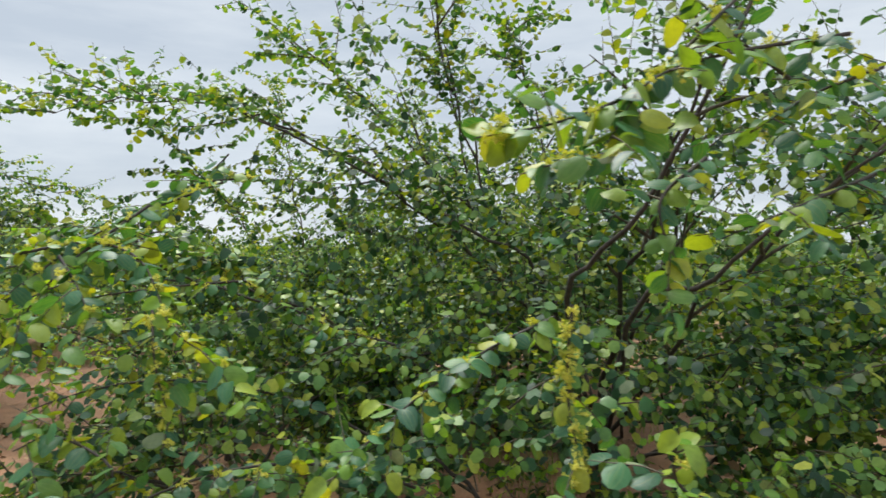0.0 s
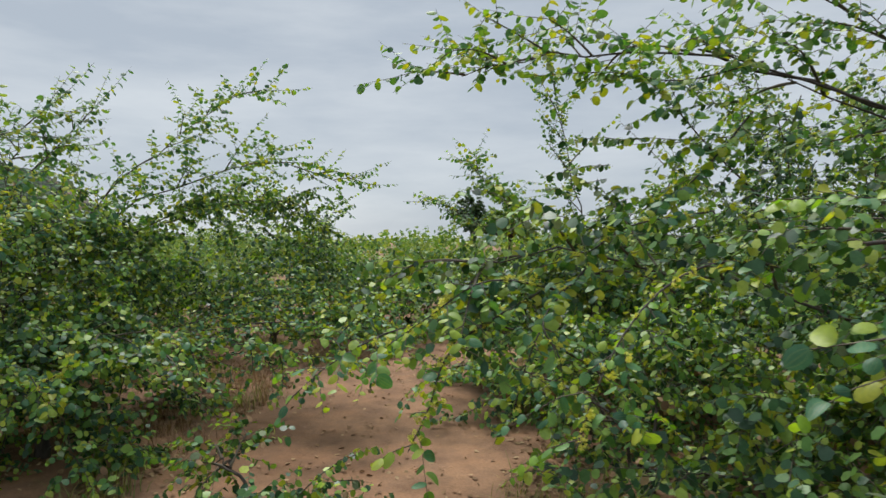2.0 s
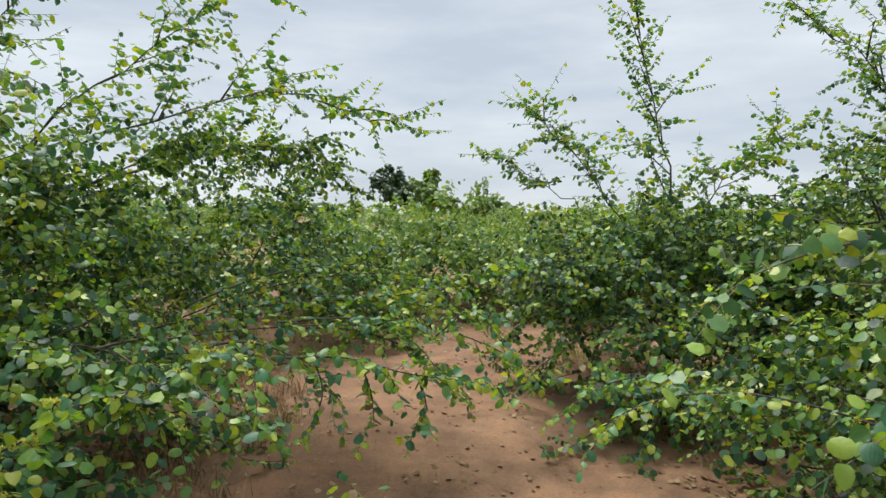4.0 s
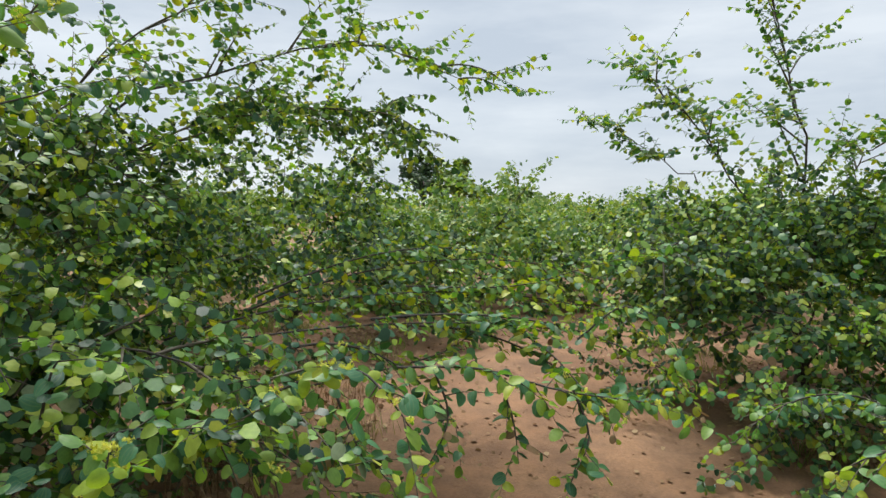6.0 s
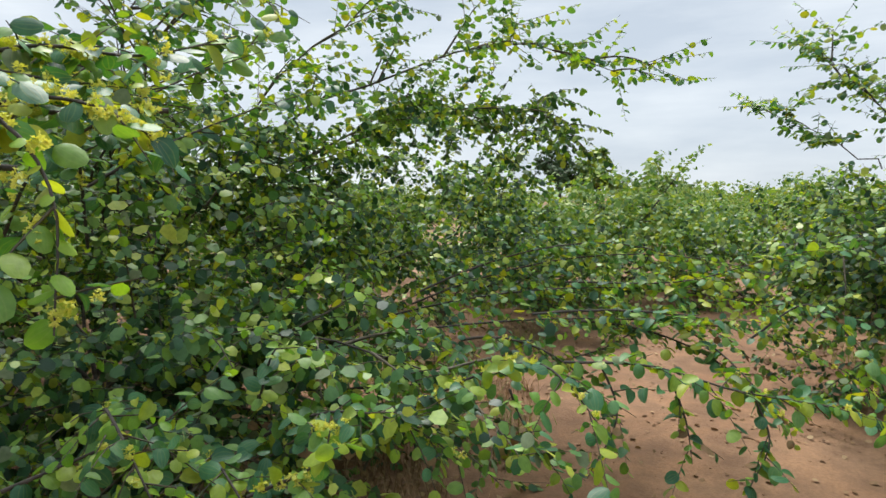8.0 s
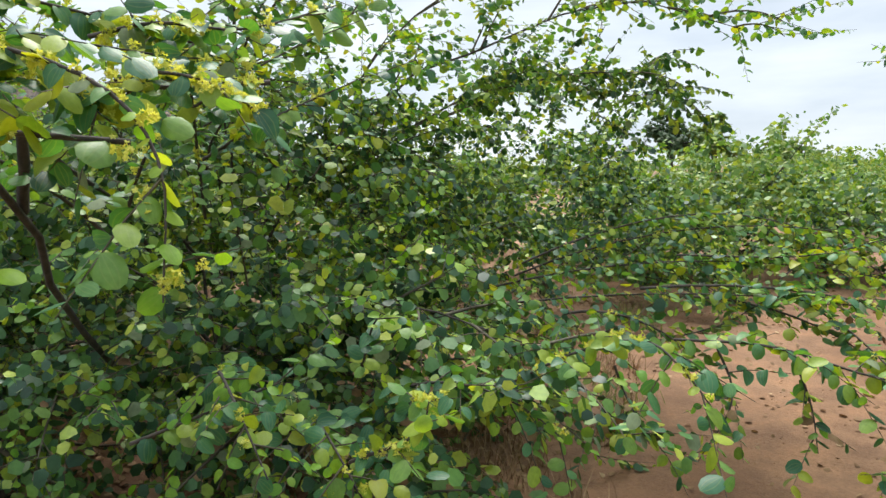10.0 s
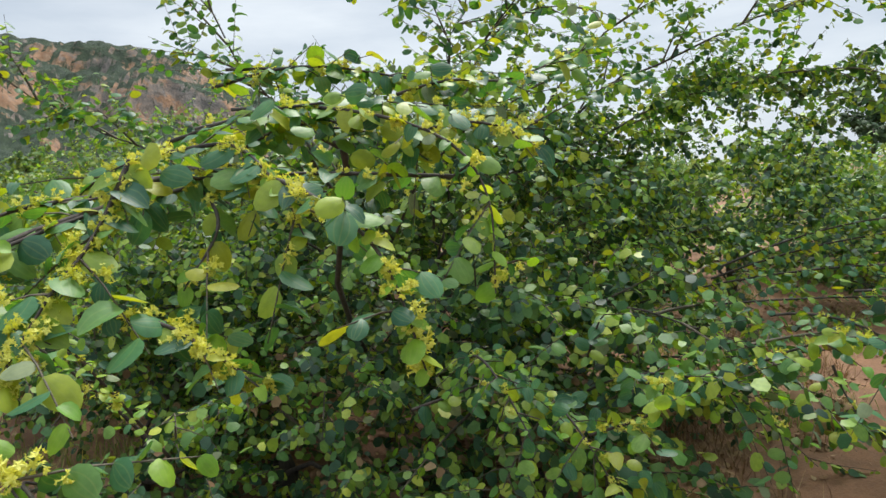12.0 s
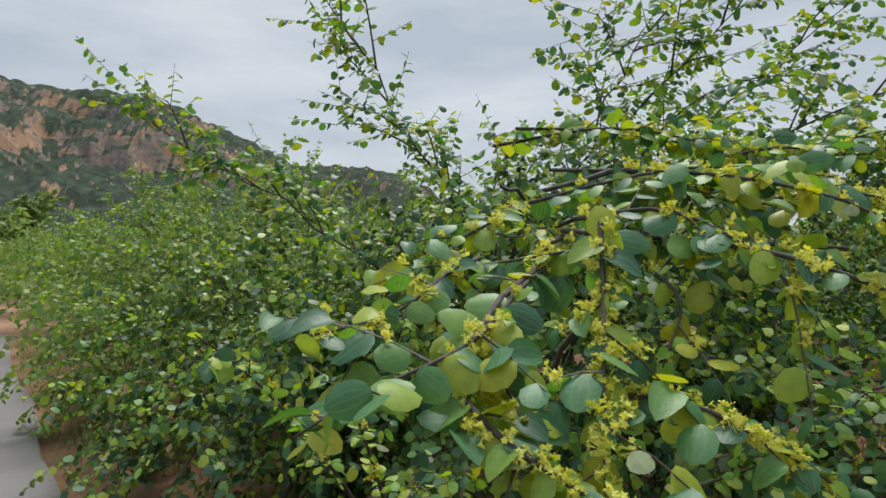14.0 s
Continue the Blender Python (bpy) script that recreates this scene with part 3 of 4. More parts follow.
def build_hill():
    az_k = (20, 33, 35, 37.5, 40, 43, 49, 52.7, 55, 60.5, 66, 70, 75, 95, 120, 140)
    el_k = (0.0, 0.8, 2.0, 4.0, 5.3, 5.7, 6.0, 8.2, 9.4, 11.0, 11.5, 12.0, 13.4, 14, 8, 0)
    na, nr = 460, 90
    v = np.zeros((nr, na, 3))
    for j in range(na):
        az = 20 + 120 * j / (na - 1)
        top = 620 * math.tan(radians(np.interp(az, az_k, el_k)))
        d = np.array((-math.sin(radians(az)), math.cos(radians(az))))
        for i in range(nr):
            u = i / (nr - 1)
            rad = 260 + 380 * u
            q = Vector((d[0] * rad, d[1] * rad, 0))
            w = noise.fractal(q * 0.011, 1.0, 2.0, 5)
            uu = min(1, max(0, u * 1.08 + 0.06 * w))
            # wooded foot, cliff band, shoulder
            h = np.interp(uu, (0, 0.35, 0.62, 0.70, 0.80, 0.86, 1), (0, 0.16, 0.42, 0.72, 0.78, 0.94, 1))
            bumps = noise.noise(q * 0.16) * 2.4 + noise.noise(q * 0.4) * 1.4 + abs(noise.noise(q * 0.05)) * 7 - 2
            v[i, j] = (d[0] * rad, d[1] * rad, top * (h + 0.04 * w) + bumps * min(1, top / 30) - 1)
    v = v.reshape(-1, 3)
    i, j = np.meshgrid(np.arange(nr - 1), np.arange(na - 1), indexing="ij")
    p = (i * na + j).ravel()
    t = np.concatenate((np.stack((p + 1, p, p + na), 1), np.stack((p + 1, p + na, p + na + 1), 1)))
    ob = new("hill", tri_mesh("hill", v, t, [HILL], smooth=False))
    tagged(ob, "wooded hill with grey and orange limestone cliffs", "hill", kind="structure")


build_ground()
build_road()
build_hill()

# ---- the shrubs ----
# long shoots: (points, side twigs, flower clusters, share of young leaves, leaf size)
ARCH_SHOOTS = [
    ([(-5.64, 3.5, 1.47), (-5.58, 3.09, 1.4), (-5.54, 2.84, 1.33), (-5.58, 2.67, 1.29), (-5.62, 2.59, 1.25)], 6, 24, 0, 1.15),
    ([(-5.58, 2.81, 1.3), (-5.46, 2.76, 1.24), (-5.35, 2.76, 1.19), (-5.24, 2.77, 1.14), (-5.16, 2.78, 1.08)], 3, 46, 0.3, 1.15),
    ([(-5.63, 3.31, 1.48), (-5.25, 3.24, 1.44), (-5.04, 3.21, 1.36), (-4.96, 3.2, 1.28), (-4.91, 3.2, 1.15)], 4, 40, 0.3, 1.1),
    ([(-5.77, 3.54, 1.63), (-5.39, 3.53, 1.59), (-5.13, 3.55, 1.51), (-5.03, 3.56, 1.39), (-4.99, 3.51, 1.21)], 5, 26, 0.3, 1.0),
    ([(-5.71, 3.32, 1.54), (-5.52, 3.43, 1.59), (-5.38, 3.62, 1.61), (-5.21, 4.03, 1.59)], 9, 22, 0, 1.05),
    ([(-5.99, 3.64, 1.72), (-5.68, 3.7, 1.74), (-5.49, 3.93, 1.7), (-5.4, 4.27, 1.65)], 10, 14, 0.1, 1.05),
    ([(-5.55, 3.19, 1.5), (-5.4, 3.26, 1.51), (-5.25, 3.24, 1.43), (-5.17, 3.23, 1.33)], 4, 18, 0.35, 1.1),
    ([(-5.71, 3.45, 1.49), (-5.51, 3.49, 1.56), (-5.4, 3.66, 1.56), (-5.27, 3.69, 1.47)], 8, 20, 0, 1.0),
    ([(-5.54, 3.26, 1.46), (-5.37, 3.2, 1.37), (-5.37, 3.12, 1.26)], 1, 4, 0.2, 0.9),
    ([(-5.73, 3.15, 1.43), (-5.69, 2.99, 1.41), (-5.69, 2.85, 1.36), (-5.77, 2.71, 1.33)], 4, 14, 0, 1.1),
    ([(-5.79, 3.38, 1.54), (-5.77, 3.26, 1.5), (-5.85, 3.19, 1.44), (-5.9, 3.13, 1.34)], 5, 16, 0, 1.0),
    ([(-5.72, 2.97, 1.34), (-5.58, 2.89, 1.31), (-5.48, 2.84, 1.26), (-5.4, 2.77, 1.18)], 4, 22, 0.2, 1.1),
    ([(-5.16, 3.63, 1.43), (-5.32, 3.39, 1.45), (-5.49, 3.21, 1.45), (-5.7, 3.11, 1.42), (-5.91, 3.08, 1.42)], 10, 26, 0, 1.1),
    ([(-5.11, 3.92, 1.55), (-5.32, 3.7, 1.53), (-5.55, 3.6, 1.57), (-5.77, 3.56, 1.56)], 9, 16, 0, 1.1),
    ([(-5.46, 3.1, 1.49), (-5.42, 3.01, 1.37), (-5.38, 2.91, 1.28), (-5.34, 2.81, 1.17)], 6, 60, 0.1, 1.1),
    ([(-5.39, 2.96, 1.25), (-5.3, 3.03, 1.23), (-5.22, 3.06, 1.19), (-5.13, 3.09, 1.13)], 3, 30, 0.1, 1.1),
]
ARCH_BOUGHS = [
    [(-7.0, 5.75, 0.1), (-7.18, 5.58, 0.8), (-6.78, 5.05, 1.19), (-6.31, 4.31, 1.47), (-6.1, 3.98, 1.61), (-6.0, 3.69, 1.61)],
    [(-6.9, 5.5, 0.15), (-6.45, 4.7, 0.55), (-6.06, 4.15, 1.02), (-5.79, 3.88, 1.3), (-5.68, 3.67, 1.43), (-5.63, 3.31, 1.47), (-5.58, 3.09, 1.4), (-5.54, 2.84, 1.33)],
    [(-5.79, 3.88, 1.3), (-5.6, 3.74, 1.49), (-5.58, 3.57, 1.61), (-5.71, 3.39, 1.57)],
]
PATH_SHOOTS = [
    ([(-5.45, 5.28, 0.58), (-4.92, 5.51, 0.59), (-4.33, 5.82, 0.67), (-4.06, 5.89, 0.82), (-3.85, 5.69, 0.86)], 20, 6, 0.1, 1),
    ([(-4.0, 5.91, 0.83), (-3.8, 5.79, 0.71), (-3.68, 5.6, 0.6), (-3.6, 5.51, 0.5)], 9, 4, 0.1, 1),
    ([(-4.47, 6.06, 0.96), (-3.94, 6.09, 0.97), (-3.56, 6.14, 1.07), (-3.2, 6.18, 1.16)], 22, 4, 0.15, 1),
    ([(-5.05, 4.66, 0.62), (-4.68, 4.61, 0.86), (-4.47, 4.46, 0.96), (-4.37, 4.38, 0.92), (-4.29, 4.34, 0.83)], 9, 18, 0.15, 1),
    ([(-4.43, 5.23, 0.77), (-4.13, 5.2, 0.78), (-3.85, 5.16, 0.72), (-3.57, 5.22, 0.67), (-3.37, 5.27, 0.62)], 20, 6, 0.1, 1.05),
    ([(-4.07, 5.21, 0.77), (-4.01, 5.17, 0.61), (-3.99, 5.11, 0.47)], 4, 0, 0.1, 0.95),
    ([(-4.3, 5.26, 0.77), (-4.24, 5.16, 0.6), (-4.34, 5.12, 0.38)], 4, 0, 0.1, 0.95),
    ([(-3.8, 5.17, 0.72), (-3.75, 5.12, 0.57), (-3.82, 5.04, 0.44)], 4, 0, 0.1, 0.95),
    ([(-3.71, 5.61, 0.81), (-3.52, 5.57, 0.96), (-3.37, 5.49, 0.81), (-3.32, 5.48, 0.6)], 9, 4, 0.3, 1),
    ([(-4.6, 4.98, 0.73), (-4.57, 4.98, 0.65), (-4.48, 4.89, 0.52)], 3, 2, 0.2, 0.95),
    ([(-5.28, 4.51, 0.77), (-5.2, 4.44, 0.93), (-5.15, 4.41, 0.99)], 1, 0, 0.2, 1),
    ([(-5.1, 4.14, 0.69), (-4.92, 4.13, 0.79), (-4.89, 4.15, 0.88)], 6, 22, 0.5, 1),
    ([(-5.57, 3.93, 0.75), (-5.47, 4.0, 0.79), (-5.33, 4.09, 0.85), (-5.26, 4.11, 0.88)], 3, 0, 0.1, 1),
]
UPPER_SHOOTS = [
    ([(-5.76, 4.13, 1.26), (-5.59, 4.08, 1.45), (-5.41, 4.13, 1.58), (-5.3, 4.28, 1.69), (-5.21, 4.52, 1.84)], 8, 12, 0, 1),
    ([(-5.36, 3.73, 1.53), (-5.21, 3.72, 1.55), (-5.1, 3.74, 1.53), (-5.04, 3.8, 1.48)], 5, 26, 0, 1.05),
    ([(-5.46, 3.82, 1.65), (-5.32, 3.86, 1.67), (-5.21, 3.98, 1.67), (-5.14, 4.22, 1.76)], 7, 14, 0, 1.05),
    ([(-5.78, 4.45, 1.42), (-5.64, 4.59, 1.54), (-5.53, 4.94, 1.69), (-5.34, 5.31, 1.84)], 9, 8, 0, 1),
    ([(-5.68, 4.73, 1.36), (-5.63, 4.44, 1.53), (-5.57, 4.26, 1.59), (-5.62, 4.26, 1.77)], 8, 6, 0, 1),
    ([(-5.92, 3.64, 1.76), (-5.69, 3.76, 1.74), (-5.53, 3.95, 1.7), (-5.4, 4.24, 1.64)], 10, 20, 0, 1.05),
]
START_SHOOTS = [
    ([(-0.79, 2.32, 1.79), (-1.09, 2.07, 1.61), (-1.28, 1.9, 1.4), (-1.26, 1.85, 1.27)], 5, 16, 0.3, 1.1),
    ([(-0.93, 2.05, 1.69), (-1.08, 1.87, 1.51), (-1.17, 1.81, 1.37), (-1.2, 1.78, 1.26)], 4, 10, 0.4, 1.1),
    ([(-0.69, 2.43, 1.82), (-0.92, 2.4, 1.79), (-1.13, 2.47, 1.71)], 9, 10, 0, 1.05),
    ([(0.61, 1.35, 2.07), (0.38, 1.2, 1.86), (0.21, 1.1, 1.77), (0.05, 1.05, 1.73)], 4, 18, 0, 1.15),
    ([(0.85, 1.35, 2.0), (0.56, 1.25, 1.93), (0.37, 1.15, 1.85), (0.28, 1.1, 1.73)], 5, 10, 0, 1.15),
    ([(0.51, 1.3, 1.82), (0.31, 1.2, 1.73), (0.17, 1.1, 1.69)], 3, 12, 0, 1.15),
    ([(0.98, 1.4, 1.73), (0.75, 1.3, 1.65), (0.54, 1.25, 1.57)], 4, 0, 0, 1.1),
    ([(0.55, 1.35, 1.74), (0.42, 1.25, 1.64), (0.44, 1.2, 1.51)], 4, 0, 0, 1.1),
    ([(0.86, 1.6, 1.97), (0.72, 1.6, 2.08), (0.58, 1.6, 2.22)], 7, 0, 0, 1.05),
    ([(1.09, 1.6, 2.0), (0.86, 1.5, 1.91), (0.69, 1.45, 1.81)], 6, 4, 0, 1.05),
    ([(-0.2, 2.7, 1.15), (-0.53, 2.7, 1.25), (-0.87, 2.6, 1.46), (-1.21, 2.5, 1.62), (-1.6, 2.4, 1.63)], 16, 30, 0.1, 1.1),
    ([(-0.76, 2.4, 1.43), (-1.01, 2.3, 1.41), (-1.28, 2.2, 1.36), (-1.47, 2.2, 1.21)], 10, 16, 0.3, 1.05),
    ([(0.3, 1.5, 1.42), (0.28, 1.45, 1.22), (0.31, 1.4, 1.04)], 2, 40, 0, 1),
    ([(0.31, 1.8, 1.36), (0.11, 1.65, 1.29), (-0.09, 1.55, 1.17), (-0.27, 1.5, 1.0)], 12, 10, 0.1, 1.1),
    ([(0.5, 1.25, 1.05), (0.43, 1.2, 1.13), (0.42, 1.15, 1.23)], 3, 2, 1, 1.1),
    ([(-0.82, 1.5, 0.95), (-0.77, 1.5, 1.04), (-0.93, 1.55, 1.1), (-1.0, 1.5, 1.08)], 5, 2, 0.2, 1.1),
    ([(-1.5, 2.2, 1.52), (-1.09, 1.95, 1.57), (-0.84, 1.79, 1.52), (-0.7, 1.66, 1.35), (-0.59, 1.63, 1.28)], 8, 34, 0.2, 1.15),
    ([(-0.85, 1.89, 1.43), (-0.76, 1.7, 1.26), (-0.7, 1.67, 1.08)], 4, 18, 0.3, 1.1),
    ([(-1.17, 2.04, 1.57), (-1.46, 1.8, 1.48), (-1.57, 1.73, 1.45), (-1.66, 1.67, 1.37)], 6, 14, 0.2, 1.05),
    ([(-1.1, 1.85, 1.53), (-1.0, 1.77, 1.44), (-0.9, 1.68, 1.32)], 4, 10, 0, 1.15),
]
START_BOUGHS = [
    [(0.95, 3.9, 0.3), (0.49, 3.4, 1.43), (0.23, 3.5, 1.61), (-0.4, 3.7, 1.97), (-1.04, 3.9, 2.3), (-1.41, 4.0, 2.46)],
    [(0.9, 3.8, 0.3), (0.47, 2.5, 1.29), (0.51, 2.2, 1.51), (0.61, 2.0, 1.67), (0.75, 1.8, 2.01), (0.86, 1.8, 2.24)],
    [(0.95, 3.8, 0.3), (0.71, 2.4, 1.3), (0.86, 2.1, 1.44), (0.97, 1.95, 1.59), (1.24, 1.8, 1.83)],
    [(0.9, 4.0, 0.4), (0.23, 4.6, 1.96), (0.09, 4.8, 2.56), (-0.1, 5.0, 3.48)],
]
BESIDE_SHOOTS = [
    ([(-2.06, 3.4, 1.32), (-2.37, 3.15, 1.38), (-2.59, 3.02, 1.25), (-2.76, 2.94, 1.13)], 9, 20, 0.3, 1),
    ([(-2.18, 3.28, 1.33), (-2.48, 2.98, 1.16), (-2.56, 2.86, 0.96), (-2.62, 2.8, 0.83)], 8, 20, 0.4, 1),
    ([(-2.0, 3.31, 1.42), (-2.17, 2.98, 1.26), (-2.12, 2.88, 1.14), (-2.11, 2.77, 1.01)], 7, 14, 0.4, 1),
    ([(-1.47, 3.49, 1.65), (-1.82, 3.34, 1.59), (-2.0, 3.31, 1.48), (-2.2, 3.38, 1.42)], 12, 20, 0.1, 1),
    ([(-1.18, 3.84, 1.73), (-1.4, 3.81, 1.95), (-1.59, 3.79, 2.17), (-1.77, 3.77, 2.35)], 16, 10, 0.1, 1),
    ([(-1.24, 3.74, 2.1), (-1.49, 3.69, 1.81), (-1.7, 3.66, 1.66)], 16, 10, 0.1, 1),
    ([(-1.12, 3.97, 2.38), (-1.51, 3.91, 2.29), (-1.84, 3.86, 2.33), (-2.21, 3.91, 2.34)], 16, 6, 0.1, 1),
]
S2, T2 = (0.3, 0.65), (0.15, 0.38)
TUFTS0 = [(-0.95, 3.9, 2.1, 0.6, 20), (-0.35, 3.6, 2.4, 0.55, 14), (-1.4, 4.2, 1.85, 0.5, 25), (-0.3, 3.5, 1.75, 0.5, 40), (0.1, 3.6, 2.1, 0.5, 20), (1.2, 2.9, 2.3, 0.6, 50), (1.9, 3.2, 2.2, 0.6, 70)]
# beside the start: a tall open shrub whose boughs reach over to the path
shrub((0.95, 3.95), 2.0, 1.9, 11, limbs=7, subs=6, fill=2500, whips=3, loose=280, flowers=60,
      label="tall jujube shrub with open boughs spread against the sky",
      tufts=TUFTS0,
      heroes=[((0.9, 3.9, 0.6), (0.2, 3.7, 1.75), (-1.0, 4.0, 2.3), 0.024, 12, (0.35, 0.75), T2),
              ((-0.4, 3.85, 2.05), (-1.8, 4.2, 2.75), (-2.6, 4.3, 2.45), 0.016, 13, (0.25, 0.5), T2),
              ((0.3, 3.75, 1.6), (0.05, 3.8, 2.5), (-0.13, 3.8, 3.2), 0.016, 11, (0.3, 0.7), T2),
              ((0.7, 3.9, 1.2), (-0.5, 4.1, 2.6), (-1.0, 4.3, 2.9), 0.016, 11, (0.3, 0.7), T2),
              ((0.9, 3.7, 0.7), (0.75, 2.5, 1.7), (1.1, 2.3, 2.6), 0.026, 10, (0.3, 0.6), T2),
              ((0.9, 3.6, 0.5), (1.0, 2.3, 1.5), (1.5, 2.0, 1.95), 0.024, 10, (0.3, 0.6), T2),
              ((1.0, 3.6, 0.9), (1.3, 2.9, 2.3), (1.3, 2.6, 3.0), 0.02, 11, (0.3, 0.7), T2),
              ((0.6, 3.8, 0.5), (-0.4, 3.0, 1.2), (-1.25, 2.65, 1.6), 0.018, 10, (0.3, 0.55), T2),
              ((0.9, 3.9, 1.0), (0.6, 4.3, 2.6), (0.5, 4.6, 3.1), 0.016, 12, (0.3, 0.7), T2),
              ((0.5, 3.8, 0.5), (-1.4, 3.75, 1.6), (-2.56, 3.37, 1.45), 0.018, 14, S2, T2)],
      shoots=START_SHOOTS + BESIDE_SHOOTS[4:], boughs=START_BOUGHS,
      sprays=[((-1.14, 3.58, 1.40), (-1.87, 2.87, 1.61), (-2.09, 2.53, 0.94), 18, (0.1, 0.3), 0.5, 20),
              ((-1.59, 3.66, 1.30), (-2.12, 3.20, 1.64), (-2.28, 2.95, 0.92), 14, (0.1, 0.3), 0.4, 10)])
# low growth at the start
shrub((0.35, 2.6), 1.05, 1.15, 12, limbs=3, subs=4, fill=300, leaf=0.048, loose=120, flowers=60,
      label="low leafy jujube shrub spreading over the ground",
      sprays=[((-0.1, 2.3, 0.7), (-0.6, 1.8, 1.1), (-0.95, 1.5, 0.8), 16, (0.1, 0.28), 0.2),
              ((-0.3, 2.6, 0.8), (-0.9, 2.3, 1.25), (-1.4, 2.1, 1.0), 16, (0.1, 0.28), 0.2)])
shrub((-1.0, 3.0), 1.05, 1.0, 22, limbs=5, subs=4, fill=800, label="low green jujube shrub under taller boughs")
# between the start and the path
shrub((-1.55, 4.7), 1.0, 1.1, 13, limbs=4, subs=6, fill=1100, label="low rounded jujube shrub beside the earth path", flowers=30, loose=200, shoots=BESIDE_SHOOTS[:4],
      sprays=[((-1.8, 4.1, 0.8), (-2.6, 3.4, 1.5), (-3.1, 3.0, 0.95), 20, (0.1, 0.34), 0.6),
              ((-1.8, 4.3, 0.6), (-2.6, 4.7, 1.0), (-3.0, 5.0, 0.5), 16, (0.1, 0.3), 0.2)])
shrub((-3.75, 4.05), 0.5, 0.5, 30, limbs=3, subs=4, fill=330, label="knee-high jujube seedling clump on the earth path")
# the large shrub beside the path, with the arching flowering boughs
shrub((-6.95, 5.75), 1.85, 1.75, 14, limbs=9, subs=7, fill=3600, whips=2, loose=300, flowers=90, low=0.18,
      label="large jujube shrub in yellow flower overhanging the path",
      tufts=[(-5.0, 7.0, 1.8, 0.5, 14), (-5.7, 6.8, 1.85, 0.5, 14)],
      heroes=[((-6.9, 5.8, 0.9), (-5.6, 6.9, 2.75), (-4.2, 7.1, 2.15), 0.018, 15, (0.25, 0.5), T2),
              ((-6.6, 6.2, 1.3), (-5.4, 7.0, 2.2), (-4.6, 7.3, 1.9), 0.014, 12, (0.25, 0.45), T2),
              ((-6.6, 6.4, 1.3), (-6.0, 7.4, 2.0), (-5.2, 7.6, 1.95), 0.014, 12, (0.25, 0.45), T2),
              ((-6.7, 6.0, 1.3), (-6.0, 6.7, 2.5), (-5.0, 6.7, 3.0), 0.013, 10, (0.25, 0.5), T2),
              ((-6.9, 5.8, 1.2), (-6.5, 5.4, 2.2), (-5.95, 5.1, 2.45), 0.013, 11, (0.25, 0.55), T2),
              ((-6.8, 5.5, 0.4), (-5.6, 4.8, 1.2), (-4.75, 5.0, 0.7), 0.014, 12, (0.25, 0.45), (0.12, 0.3)),
              ((-6.8, 5.5, 0.3), (-5.9, 4.6, 0.9), (-5.2, 4.5, 0.45), 0.012, 12, (0.25, 0.45), (0.12, 0.3)),
              ((-6.9, 5.7, 0.8), (-7.05, 4.6, 1.9), (-7.38, 4.25, 2.75), 0.014, 13, (0.35, 0.7), (0.12, 0.3)),
              ((-7.0, 5.4, 0.8), (-7.6, 4.5, 1.5), (-8.15, 3.85, 2.1), 0.014, 12, (0.25, 0.5), (0.12, 0.3)),
              ((-6.9, 5.6, 1.2), (-6.3, 5.3, 2.1), (-5.65, 5.3, 2.5), 0.013, 9, (0.2, 0.5), (0.12, 0.35))],
      shoots=ARCH_SHOOTS + PATH_SHOOTS + UPPER_SHOOTS, boughs=ARCH_BOUGHS,
      sprays=[((-5.9, 4.2, 1.2), (-5.75, 3.7, 1.6), (-5.75, 3.3, 1.45), 10, (0.1, 0.3), 0.1),
              ((-5.7, 4.4, 0.7), (-5.4, 4.0, 1.05), (-5.15, 3.9, 0.75), 14, (0.08, 0.24), 0.7),
              ((-6.0, 5.5, 0.6), (-4.7, 5.6, 0.95), (-3.75, 5.98, 0.78), 26, (0.12, 0.36), 0.25),
              ((-4.6, 5.75, 0.85), (-3.6, 6.0, 0.95), (-3.0, 6.1, 0.42), 20, (0.1, 0.3), 0.3),
              ((-5.3, 6.2, 0.8), (-4.3, 6.4, 1.25), (-3.4, 6.6, 0.95), 24, (0.12, 0.36), 0.2, 8),
              ((-5.6, 5.9, 0.7), (-4.4, 6.0, 1.12), (-3.35, 6.25, 0.8), 26, (0.12, 0.36), 0.25, 8),
              ((-4.5, 5.85, 0.8), (-3.9, 5.9, 0.85), (-3.5, 5.85, 0.4), 16, (0.1, 0.28), 0.2, 4),
              ((-4.9, 5.6, 0.75), (-4.5, 5.6, 0.85), (-4.2, 5.65, 0.4), 16, (0.1, 0.28), 0.2, 4),
              ((-5.2, 6.0, 0.9), (-4.4, 6.4, 1.3), (-3.8, 6.7, 1.0), 20, (0.12, 0.34), 0.2),
              ((-6.4, 5.3, 1.3), (-5.9, 4.75, 2.25), (-5.25, 4.6, 1.95), 20, (0.12, 0.34), 0.15, 20),
              ((-6.2, 4.9, 1.2), (-5.7, 4.3, 2.0), (-5.35, 4.0, 1.65), 18, (0.12, 0.3), 0.15, 20),
              ((-6.35, 3.6, 0.55), (-6.2, 3.3, 1.0), (-6.1, 3.15, 1.15), 12, (0.06, 0.18), 1.0, 6),
              ((-6.5, 3.6, 0.6), (-6.5, 3.3, 1.05), (-6.45, 3.0, 1.25), 12, (0.06, 0.18), 1.0, 6)])
